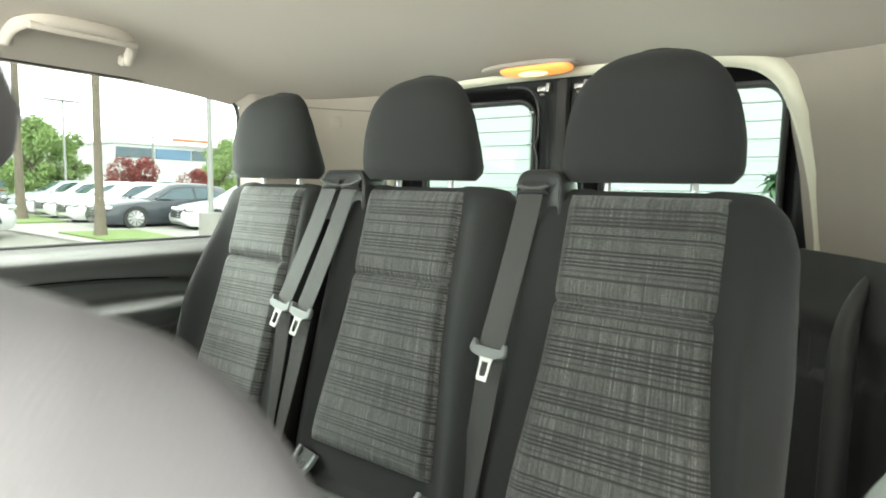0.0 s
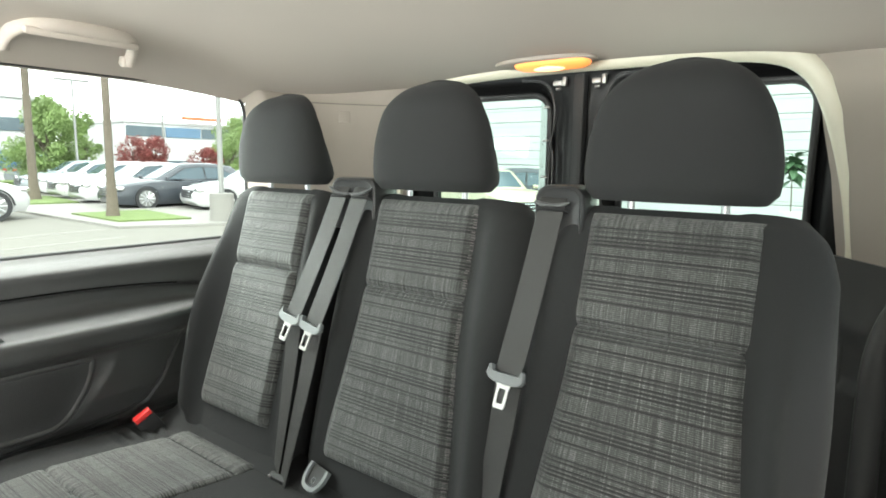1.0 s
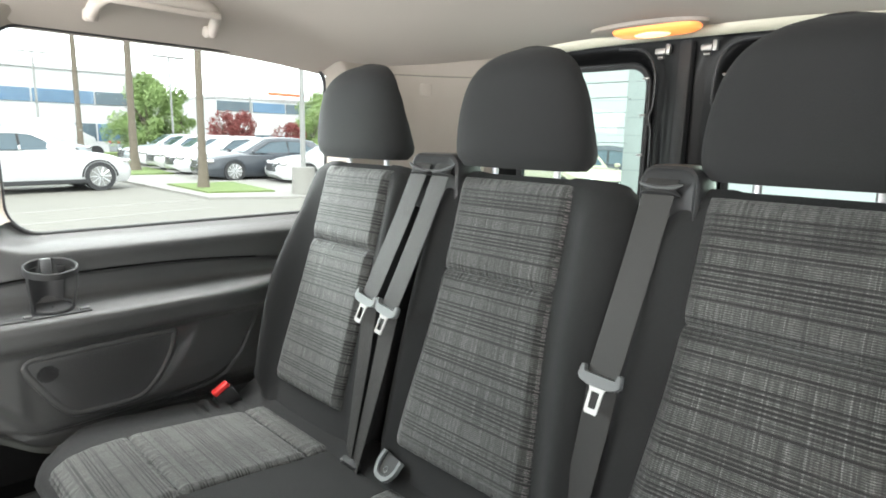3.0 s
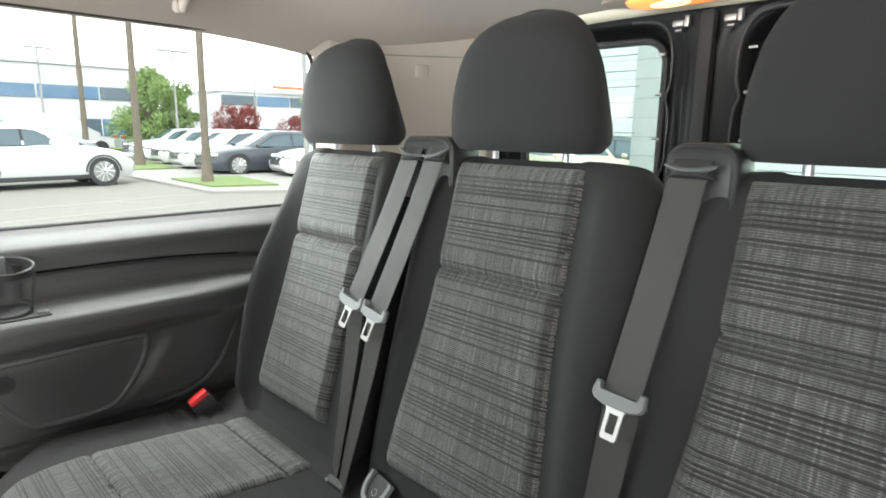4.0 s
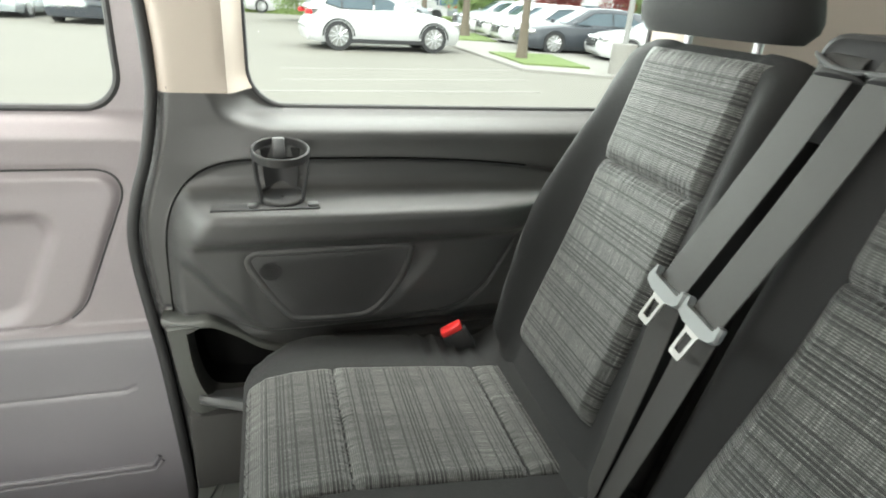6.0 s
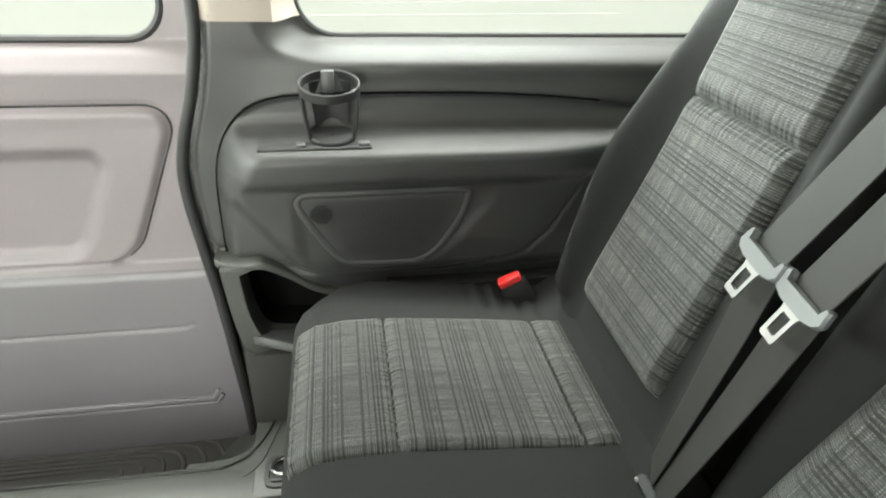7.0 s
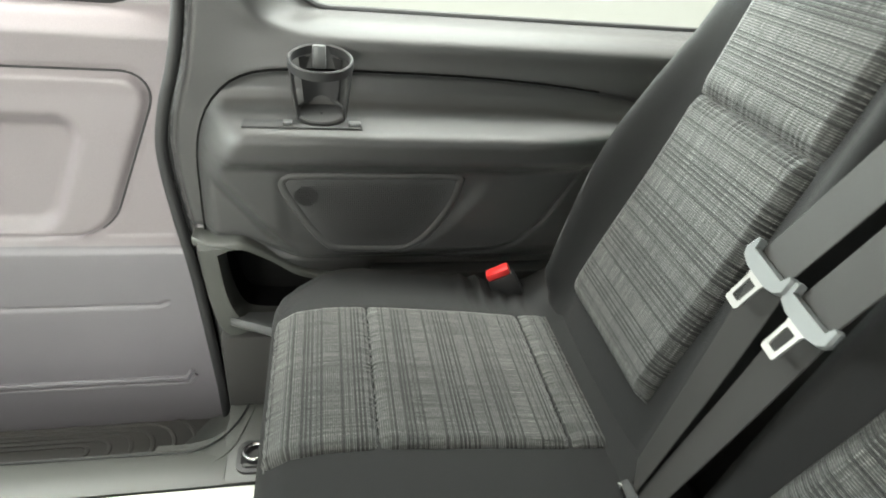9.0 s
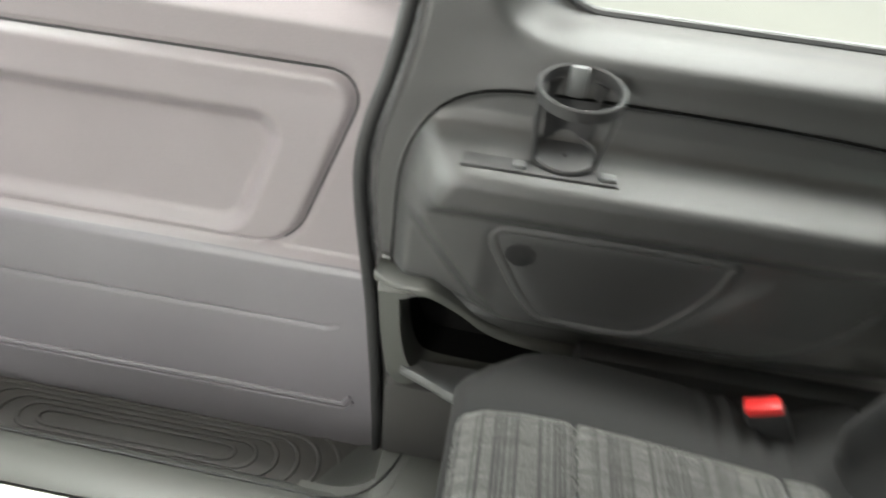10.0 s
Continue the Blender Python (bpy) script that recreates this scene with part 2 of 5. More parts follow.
def cyl(bm, a, b, r1, r2=None, seg=20, cap=True):
    a, b = Vector(a), Vector(b)
    r2 = r1 if r2 is None else r2
    q = (b - a).to_track_quat("Z", "Y").to_matrix().to_4x4()
    m = Matrix.Translation((a + b) / 2) @ q
    return bmesh.ops.create_cone(bm, cap_ends=cap, segments=seg, radius1=r1, radius2=r2, depth=(b - a).length, matrix=m)["verts"]


def loft(bm, loops, cap=(True, True), closed=True):
    rows = [[bm.verts.new(p) for p in loop] for loop in loops]
    k = len(rows[0])
    for a, b in zip(rows, rows[1:]):
        for i in range(k if closed else k - 1):
            j = (i + 1) % k
            bm.faces.new((a[i], a[j], b[j], b[i]))
    if closed and cap[0]:
        bm.faces.new(rows[0][::-1])
    if closed and cap[1]:
        bm.faces.new(rows[-1])
    return rows


def spline(pts, n):
    """n points on a smooth curve through pts."""
    pts = [Vector(p) for p in pts]
    d = [0.0]
    for a, b in zip(pts, pts[1:]):
        d.append(d[-1] + (b - a).length)
    ext = [2 * pts[0] - pts[1], *pts, 2 * pts[-1] - pts[-2]]
    out = []
    for k in range(n):
        s = d[-1] * k / (n - 1)
        i = max(j for j in range(len(pts) - 1) if d[j] <= s + 1e-9)
        t = (s - d[i]) / max(1e-9, d[i + 1] - d[i])
        p0, p1, p2, p3 = ext[i:i + 4]
        out.append(0.5 * (2 * p1 + (p2 - p0) * t + (2 * p0 - 5 * p1 + 4 * p2 - p3) * t * t + (3 * p1 - p0 - 3 * p2 + p3) * t ** 3))
    return out


def tube(bm, pts, r, seg=10, up=(0, 0, 1), flat=1.0, closed=False):
    """A tube along pts; flat squeezes it along the second axis."""
    pts = [Vector(p) for p in pts]
    loops = []
    for i, p in enumerate(pts):
        a = pts[i - 1] if (i or closed) else p
        b = pts[(i + 1) % len(pts)] if (i < len(pts) - 1 or closed) else p
        t = (b - a).normalized()
        x = t.cross(Vector(up))
        if x.length < 1e-4:
            x = t.cross(Vector((1, 0, 0)))
        x.normalize()
        y = x.cross(t)
        rr = r(i / (len(pts) - 1)) if callable(r) else r
        loops.append([p + x * math.cos(w) * rr + y * math.sin(w) * rr * flat for w in (2 * math.pi * k / seg for k in range(seg))])
    if closed:
        loops.append(loops[0])
        loft(bm, loops, (False, False))
        bmesh.ops.remove_doubles(bm, verts=bm.verts, dist=1e-6)
    else:
        loft(bm, loops)


def ribbon(bm, pts, width, thick, across=(1, 0, 0)):
    """A flat strap along pts, its width along across."""
    pts = [Vector(p) for p in pts]
    loops = []
    for i, p in enumerate(pts):
        t = (pts[min(i + 1, len(pts) - 1)] - pts[max(i - 1, 0)]).normalized()
        ac = across(i / (len(pts) - 1)) if callable(across) else across
        x = Vector(ac)
        x = (x - t * x.dot(t)).normalized()
        nn = t.cross(x)
        w, h = width / 2, thick / 2
        prof = [(-w, 0), (-w * 0.96, h), (-w * 0.5, h * 1.15), (0, h), (w * 0.5, h * 1.15), (w * 0.96, h), (w, 0), (w * 0.96, -h), (0, -h), (-w * 0.96, -h)]
        loops.append([p + x * a + nn * b for a, b in prof])
    loft(bm, loops)


def sstep(a, b, x):
    t = min(1.0, max(0.0, (x - a) / (b - a)))
    return t * t * (3 - 2 * t)


def lerps(table, x):
    """Piecewise-linear value at x of (x, value) rows."""
    if x <= table[0][0]:
        return table[0][1]
    for (a, p), (b, q) in zip(table, table[1:]):
        if x <= b:
            return p + (q - p) * (x - a) / (b - a)
    return table[-1][1]


def rrect_dist(y, z, y0, y1, z0, z1, r):
    """Distance to a rounded rectangle's edge, negative inside."""
    cy, cz, hy, hz = (y0 + y1) / 2, (z0 + z1) / 2, (y1 - y0) / 2 - r, (z1 - z0) / 2 - r
    qy, qz = abs(y - cy) - hy, abs(z - cz) - hz
    return math.hypot(max(qy, 0), max(qz, 0)) + min(max(qy, qz), 0) - r


def rrect_outline(y0, y1, z0, z1, r, k=8):
    out = []
    for cy, cz, a0 in ((y1 - r, z0 + r, -90), (y1 - r, z1 - r, 0), (y0 + r, z1 - r, 90), (y0 + r, z0 + r, 180)):
        for i in range(k + 1):
            a = radians(a0 + 90 * i / k)
            out.append((cy + r * math.cos(a), cz + r * math.sin(a)))
    return out


def relief(us, vs, place, hole=None):
    """A sheet over the grid us x vs; place(u, v) gives each point; hole(u, v) is a distance, negative where it is cut away."""
    bm = bmesh.new()
    grid = {}
    for i, u in enumerate(us):
        for j, v in enumerate(vs):
            uu, vv = u, v
            if hole:
                d = hole(u, v)
                if -0.012 < d < 0.006:
                    e = 1e-4
                    gu, gv = (hole(u + e, v) - hole(u - e, v)) / (2 * e), (hole(u, v + e) - hole(u, v - e)) / (2 * e)
                    uu, vv = u - gu * d, v - gv * d
                elif d <= -0.012:
                    continue
            grid[i, j] = bm.verts.new(place(uu, vv))
    for i in range(len(us) - 1):
        for j in range(len(vs) - 1):
            q = [grid.get(k) for k in ((i, j), (i + 1, j), (i + 1, j + 1), (i, j + 1))]
            if all(q):
                if hole and hole((us[i] + us[i + 1]) / 2, (vs[j] + vs[j + 1]) / 2) < 0:
                    continue
                bm.faces.new(q)
    bmesh.ops.remove_doubles(bm, verts=bm.verts, dist=0.0007)
    loose = [v for v in bm.verts if not v.link_faces]
    bmesh.ops.delete(bm, geom=loose, context="VERTS")
    return bm


def steps(a, b, d):
    n = max(1, round((b - a) / d))
    return [a + (b - a) * i / n for i in range(n + 1)]


def thicken(ob, t, way):
    """Gives a sheet thickness: its faces are drawn out by t along way, away from the cabin."""
    bm = bmesh.new()
    bm.from_mesh(ob.data)
    out = bmesh.ops.extrude_face_region(bm, geom=bm.faces[:], use_keep_orig=True)
    moved = [v for v in out["geom"] if isinstance(v, bmesh.types.BMVert)]
    bmesh.ops.translate(bm, vec=Vector(way) * t, verts=moved)
    bmesh.ops.recalc_face_normals(bm, faces=bm.faces)
    for f in bm.faces:
        f.smooth = True
    bm.to_mesh(ob.data)
    bm.free()
    ob.data.set_sharp_from_angle(angle=radians(60))
    return ob


# ---- the cabin's shell ----
SILL_Z, BELT = -0.10, 0.775
WIN = (0.690, 1.460, 0.745, 1.162, 0.065)      # side window: y0 y1 z0 z1 corner radius
DOORWIN = (-0.75, 0.490, 0.735, 1.15, 0.06)


def win_dist(y, z):
    return rrect_dist(y, z, *WIN)


def door_win_dist(y, z):
    return rrect_dist(y, z, *DOORWIN)


PANEL = [(-0.15, 0.800), (0.20, 0.797), (0.30, 0.782), (0.335, 0.770), (0.352, 0.752), (0.375, 0.740), (0.42, 0.732), (0.505, 0.729), (0.526, 0.727), (0.536, 0.719), (0.545, 0.708),
         (0.555, 0.703), (0.582, 0.702), (0.592, 0.706), (0.598, 0.716), (0.601, 0.735), (0.603, 0.760), (0.607, 0.780), (0.616, 0.793), (0.632, 0.800), (0.70, 0.803)]
SHOULDER = [(0.60, 0.785), (0.66, 0.782), (0.70, 0.782), (0.712, 0.788), (0.722, 0.802), (0.731, 0.822), (0.739, 0.843), (0.746, 0.850), (0.76, 0.852), (0.80, 0.848)]
EDGE = spline([(0.542, 0.25, 0), (0.538, 0.36, 0), (0.539, 0.44, 0), (0.542, 0.52, 0), (0.554, 0.575, 0), (0.577, 0.617, 0), (0.612, 0.648, 0), (0.661, 0.664, 0), (0.75, 0.668, 0),
               (0.90, 0.668, 0), (1.02, 0.665, 0), (1.15, 0.656, 0), (1.27, 0.640, 0), (1.42, 0.605, 0), (1.60, 0.57, 0)], 70)
EDGE_YZ = np.array([(p.x, p.y) for p in EDGE])


def edge_dist(y, z):
    """Distance to the moulded panel's outline, positive inside (below and behind it)."""
    a, b = EDGE_YZ[:-1], EDGE_YZ[1:]
    p, d = np.array((y, z)) - a, b - a
    t = np.clip((p * d).sum(1) / (d * d).sum(1), 0, 1)
    off = p - d * t[:, None]
    k = int(np.argmin((off * off).sum(1)))
    cross = d[k, 0] * p[k, 1] - d[k, 1] * p[k, 0]
    return math.copysign(math.hypot(*off[k]), -cross)


def gap_y(z):
    """The seam between sliding door and side panel."""
    return lerps([(-0.13, 0.528), (0.0, 0.526), (0.14, 0.519), (0.267, 0.511), (0.36, 0.503), (0.43, 0.496), (0.49, 0.491), (0.54, 0.492), (0.58, 0.499), (0.62, 0.511), (0.66, 0.525), (0.71, 0.538), (0.772, 0.549), (0.85, 0.550), (0.95, 0.545), (1.1, 0.533), (1.22, 0.523)], z)


def corner_in(y):
    """How far the rear corner trim swings in from the side wall."""
    return lerps([(1.44, 0.0), (1.50, 0.006), (1.56, 0.018), (1.62, 0.038), (1.68, 0.066), (1.74, 0.102), (1.80, 0.146), (1.86, 0.193), (1.885, 0.212)], y)


def wall_in(y, z):
    """Half width of the cabin at the quarter panel."""
    pillar = lerps([(-0.2, 0.80), (0.60, 0.80), (0.80, 0.785)], z)
    shoulder = lerps(SHOULDER, z)
    up = sstep(0.62, 0.74, z)
    w = sstep(0.070, 0.002, win_dist(y, z)) * up + sstep(0.56, 0.70, y) * sstep(0.60, 0.66, z) * (1 - up)
    outer = pillar * (1 - w) + shoulder * w
    body = lerps(PANEL, z)
    fade = sstep(1.05, 1.45, y)
    body = body * (1 - fade) + lerps([(0.3, 0.785), (0.6, 0.79), (0.7, 0.80)], z) * fade
    slant = (y - 0.565) * 0.797 + (z - 0.53) * 0.603
    body += (0.768 - body) * sstep(0.012, -0.030, slant) * sstep(0.555, 0.515, z) if body < 0.768 else 0.0
    d = edge_dist(y, z)
    # the moulding rises round its rim, more gently where it stands further out
    wide = 0.012 + 0.050 * min(1.0, max(0.0, (outer - body) / 0.09))
    k = min(1.0, max(0.0, (d + 0.001) / wide))
    k = sstep(0, 1, k) * 0.5 + math.sin(math.pi / 2 * k) * 0.5
    x = outer * (1 - k) + body * k
    # scoop round the loudspeaker, leaning back
    if 0.34 < z < 0.56:
        s = rrect_dist(y - 0.75 * (z - 0.45), z, 0.60, 0.972, 0.362, 0.529, 0.055)
        x += 0.007 * sstep(0.010, -0.022, s) * sstep(0.66, 0.69, y)
    # seam along the panel's lower edge
    low = lerps([(0.50, 0.388), (0.60, 0.383), (0.64, 0.362), (0.69, 0.342), (0.75, 0.341), (0.92, 0.349), (1.04, 0.366), (1.08, 0.385), (1.12, 0.43), (1.16, 0.50), (1.20, 0.57)], y)
    x += 0.006 * math.exp(-((z - low) / 0.0055) ** 2) * sstep(1.20, 1.14, y)
    # storage pocket, open as wide as its frame
    if 0.55 < y < 0.80 and z < 0.40:
        top = lerps([(0.573, 0.352), (0.603, 0.363), (0.630, 0.343), (0.661, 0.319), (0.697, 0.297), (0.757, 0.284), (0.785, 0.279)], y)
        x += 0.150 * sstep(-0.002, 0.008, min(z - 0.198, top + 0.008 - z, y - 0.562, 0.797 - y))
    # the pillar rolls into the door gap
    x += 0.020 * sstep(0.016, 0.0, y - gap_y(z) - 0.008)
    return x - corner_in(y)


def upper_in(y, z):
    base = lerps([(BELT, 0.788), (0.9, 0.784), (1.05, 0.782), (1.13, 0.786), (1.20, 0.795)], z)
    near = sstep(0.032, 0.0, win_dist(y, z))
    x = base * (1 - near) + 0.850 * near
    return x - corner_in(y) * lerps([(0.775, 0.93), (0.95, 1.03), (1.08, 1.16), (1.15, 1.30), (1.2, 1.5)], z)


def build_side(side, name, y0=0.500, fine=0.0038):
    ys = steps(y0, 1.20, fine) + steps(1.20, 1.885, 0.01)[1:]
    zs = steps(-0.13, 0.19, 0.02) + steps(0.19, 0.785, fine)[1:]

    def low_at(y, z):
        yy = max(y, gap_y(z) + 0.008) if side < 0 else y
        return (side * (wall_in(yy, z) + (0.03 if y < gap_y(z) and side < 0 else 0)), yy, z)
    wall = thicken(finish(relief(ys, zs, low_at, win_dist), name, PLASTIC, sharp=75), 0.03, (side, 0, 0))

    def up_at(y, z):
        yy = max(y, gap_y(z) + 0.004) if side < 0 else y
        return (side * (upper_in(yy, z) - 0.003 + 0.02 * sstep(0.02, 0.0, yy - gap_y(z) - 0.004)), yy, z)
    up = relief(steps(y0 + 0.02, 1.885, 0.0095), steps(BELT + 0.001, 1.215, 0.0095), up_at, win_dist)
    t = part("upper_trim", up, BEIGE_TRIM, wall, "beige moulded upper trim round the window")
    bm = bmesh.new()
    tube(bm, [(side * 0.852, y, z) for y, z in rrect_outline(*WIN)], 0.0055, 8, up=(1, 0, 0), closed=True)
    part("window_seal", bm, RUBBER, wall, "black rubber window seal")
    bm = bmesh.new()
    pts = rrect_outline(WIN[0] - 0.012, WIN[1] + 0.012, WIN[2] - 0.012, WIN[3] + 0.012, WIN[4] + 0.012)
    loft(bm, [[(side * 0.862, y, z) for y, z in pts], [(side * 0.866, y, z) for y, z in pts]])
    g = finish(bm, "window_glass", GLASS, None, False)
    g.visible_shadow = False
    structure(g, "clear fixed rear side window pane", "window")
    return wall


wall_left = structure(build_side(-1, "wall_left"), "dark grey moulded plastic rear side panel of a van", "side panel")
wall_right = structure(build_side(1, "wall_right", 0.60, 0.012), "dark grey moulded plastic rear side panel of a van", "side panel")

bm = bmesh.new()
tube(bm, spline([(0.676, 1.69, 0.0), (0.674, 1.69, 0.30), (0.672, 1.70, 0.52), (0.674, 1.71, 0.64), (0.690, 1.72, 0.72), (0.715, 1.73, 0.768)], 40), lambda s: 0.024 * (1 - 0.75 * max(0.0, (s - 0.70) / 0.30) ** 2), 14, up=(0, 1, 0))
part("corner_rib", bm, PLASTIC, wall_right, "rounded moulded rib in the rear corner")

# a seam across the left rear corner trim and a small cap below it
bm = bmesh.new()
tube(bm, [(-(upper_in(y, 1.137) - 0.0035), y, 1.137) for y in steps(1.50, 1.87, 0.012)], 0.0016, 6, up=(0, 0, 1))
part("trim_seam", bm, BEIGE_DARK, wall_left, "thin seam in the beige trim")
bm = bmesh.new()
ya, yb = upper_in(1.685, 1.10), upper_in(1.715, 1.10)
turn = math.atan2(yb - ya, 0.030)
rbox(bm, (-(ya + yb) / 2 + 0.003, 1.70, 1.100), (0.005, 0.036, 0.034), 0.002, Matrix.Rotation(turn, 4, "Z"))
part("trim_cap", bm, BEIGE_TRIM, wall_left, "small square cap in the beige trim")

# the dark joint round the moulded panel
bm = bmesh.new()
tube(bm, [(-wall_in(p.x, p.y) + 0.0006, p.x, p.y) for p in EDGE if 0.372 < p.y and p.x < 1.2], 0.0019, 6, up=(1, 0, 0))
part("panel_joint", bm, JOINT, wall_left, "thin dark joint round the moulding")

# loudspeaker cover in the left panel
GR = [(0.690, 0.513), (0.940, 0.514), (0.955, 0.505), (0.952, 0.480), (0.935, 0.445), (0.905, 0.405), (0.880, 0.388), (0.850, 0.384), (0.775, 0.386), (0.750, 0.392),
      (0.725, 0.420), (0.705, 0.450), (0.682, 0.490), (0.680, 0.505)]


def panel_patch(pts, depth, lift, side=-1, dome=0.0):
    """A raised plate of outline pts lying on the side panel."""
    bm = bmesh.new()
    c = Vector((sum(p[0] for p in pts) / len(pts), sum(p[1] for p in pts) / len(pts)))
    loops = []
    for k, off in ((1.0, 0.004), (1.0, -lift * 0.6), (0.985, -lift), (0.7, -lift - dome), (0.3, -lift - dome * 1.3)):
        loops.append([(side * (depth + off), c.x + (y - c.x) * k, c.y + (z - c.y) * k) for y, z in pts])
    loft(bm, loops)
    return bm


outline = [(p.x, p.y) for p in spline([(*p, 0) for p in GR + GR[:1]], 72)[:-1]]
rim = [(0.8175 + (y - 0.8175) * 1.03, 0.449 + (z - 0.449) * 1.06) for y, z in outline]
bm = bmesh.new()
tube(bm, [(-0.7370, y, z) for y, z in rim], 0.0085, 14, up=(1, 0, 0), closed=True)
part("grille_rim", bm, PLASTIC, wall_left, "dark plastic rim of the loudspeaker cover")
part("speaker_grille", panel_patch(outline, 0.7365, 0.005, dome=0.001), GRILLE, wall_left, "perforated dark loudspeaker cover")
dots = bmesh.new()
for i in range(-6, 7):
    for j in range(-6, 7):
        if i * i + j * j < 30:
            y, z = 0.712 + 0.0034 * (i + 0.5 * (j % 2)), 0.482 + 0.0031 * j
            cyl(dots, (-0.7312, y, z), (-0.7296, y, z), 0.0011, seg=6)
part("tweeter_holes", dots, JOINT, wall_left, "round field of small dark holes")

# storage pocket and lower trim ahead of the bench
bm = bmesh.new()
po = [(0.530, 0.376), (0.575, 0.378), (0.600, 0.372), (0.632, 0.350), (0.664, 0.325), (0.700, 0.303), (0.760, 0.290), (0.800, 0.285), (0.815, 0.24), (0.800, 0.188), (0.700, 0.184), (0.600, 0.185), (0.558, 0.195), (0.540, 0.26)]
pi = [(0.566, 0.360), (0.585, 0.367), (0.603, 0.363), (0.630, 0.343), (0.661, 0.319), (0.697, 0.297), (0.757, 0.284), (0.785, 0.279), (0.793, 0.24), (0.785, 0.212), (0.700, 0.208), (0.620, 0.211), (0.590, 0.226), (0.573, 0.28)]


def smooth_ring(pts, n=66):
    return [(p.x, p.y) for p in spline([(*p, 0) for p in pts + pts[:1]], n + 1)[:-1]]


po, pi = smooth_ring(po), smooth_ring(pi)
def rim_x(y):
    return 0.742 + 0.034 * sstep(0.57, 0.65, y)


loft(bm, [[(-0.815, y, z) for y, z in po], [(-rim_x(y) - 0.012, y, z) for y, z in po], [(-rim_x(y), 0.63 + (y - 0.63) * 0.97, 0.28 + (z - 0.28) * 0.97) for y, z in po],
          [(-rim_x(y), 0.635 + (y - 0.635) * 1.04, 0.28 + (z - 0.28) * 1.04) for y, z in pi], [(-rim_x(y) - 0.008, y, z) for y, z in pi],
          [(-0.800, y, z) for y, z in pi]], (False, False))
pk = part("storage_pocket", bm, SILL, wall_left, "open storage pocket moulded in dark plastic")
# inside of the pocket; its deep shade is put into the black colour
bm = bmesh.new()
loft(bm, [[(-0.799, y, z) for y, z in pi], [(-0.83, y, z) for y, z in pi], [(-0.862, y, z) for y, z in pi]], (False, True))
part("pocket_liner", bm, JOINT, pk, "pocket lining blackened for the shade inside")
# the pocket's lip below the panel and its front bar, which swells into the cabin
bm = bmesh.new()
ledge = []
for x, y, z in spline([(-0.770, 0.520, 0.381), (-0.752, 0.545, 0.3815), (-0.747, 0.580, 0.383), (-0.746, 0.605, 0.384), (-0.757, 0.648, 0.353), (-0.765, 0.692, 0.317), (-0.768, 0.75, 0.300), (-0.768, 0.86, 0.292)], 36):
    ledge.append([(-0.805, y, z + 0.001), (x - 0.004, y, z + 0.001), (x - 0.001, y, z - 0.001), (x, y, z - 0.004), (x, y, z - 0.012), (-0.805, y, z - 0.012)])
loft(bm, ledge)
part("pocket_lip", bm, SILL, pk, "grey moulded lip over the pocket")
bm = bmesh.new()
bar = []
for p in spline([(-0.738, 0.572, 0.232), (-0.736, 0.588, 0.226), (-0.722, 0.622, 0.225), (-0.706, 0.655, 0.226), (-0.700, 0.690, 0.226)], 18):
    x, y, z = p
    bar.append([(x - 0.012, y, z), (x - 0.005, y, z - 0.001), (x, y, z - 0.007), (x, y, z - 0.015), (x - 0.006, y, z - 0.022), (-0.772, y, z - 0.030), (-0.772, y, z - 0.008), (x - 0.030, y, z - 0.006)])
loft(bm, bar)
part("pocket_bar", bm, GREY_PLASTIC, pk, "grey rounded front bar of the pocket")
bm = bmesh.new()
rbox(bm, (-0.765, 0.685, 0.086), (0.05, 0.275, 0.196), 0.012)
part("kick_panel", bm, CARPET, wall_left, "grey carpeted kick panel")
# black slab standing in for the shade between cushion and side panel
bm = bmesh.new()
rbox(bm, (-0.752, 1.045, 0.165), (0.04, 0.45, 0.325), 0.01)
part("dark_lower_part", bm, RUBBER, wall_left, "black slab for the shaded gap behind the cushion")

# floor, sill and step
bm = relief(steps(-0.565, 0.70, 0.05), steps(-1.35, 1.93, 0.05), lambda x, y: (x, y, 0.0))
floor = thicken(finish(bm, "floor", CARPET), 0.04, (0, 0, -1))
structure(floor, "dark grey carpeted van floor", "floor")
bm = bmesh.new()
rbox(bm, (0.065, 0.02, 0.004), (1.24, 1.20, 0.006), 0.002)
structure(finish(bm, "floor_mat", MAT_PAPER), "pale protective mat on the van floor", "floor mat")
bm = bmesh.new()
loops = []
for y in steps(-1.35, 0.56, 0.04):
    loops.append([(-0.56, y, 0.006), (-0.575, y, 0.010), (-0.62, y, 0.008), (-0.650, y, -0.002), (-0.664, y, -0.02), (-0.668, y, -0.05), (-0.670, y, -0.11), (-0.56, y, -0.11)])
loft(bm, loops)
sill = finish(bm, "sill_trim", SILL)
structure(sill, "grey plastic sill along the step", "sill")
bm = bmesh.new()
rbox(bm, (-0.655, 0.70, -0.002), (0.19, 0.30, 0.02), 0.006)
structure(finish(bm, "floor_side", SILL), "grey plastic floor edge beside the bench", "floor")
bm = bmesh.new()
rbox(bm, (-0.755, -0.42, -0.125), (0.19, 1.90, 0.03), 0.004)
step = finish(bm, "step", TREAD)
structure(step, "dark ribbed entrance step below the sliding door", "step")
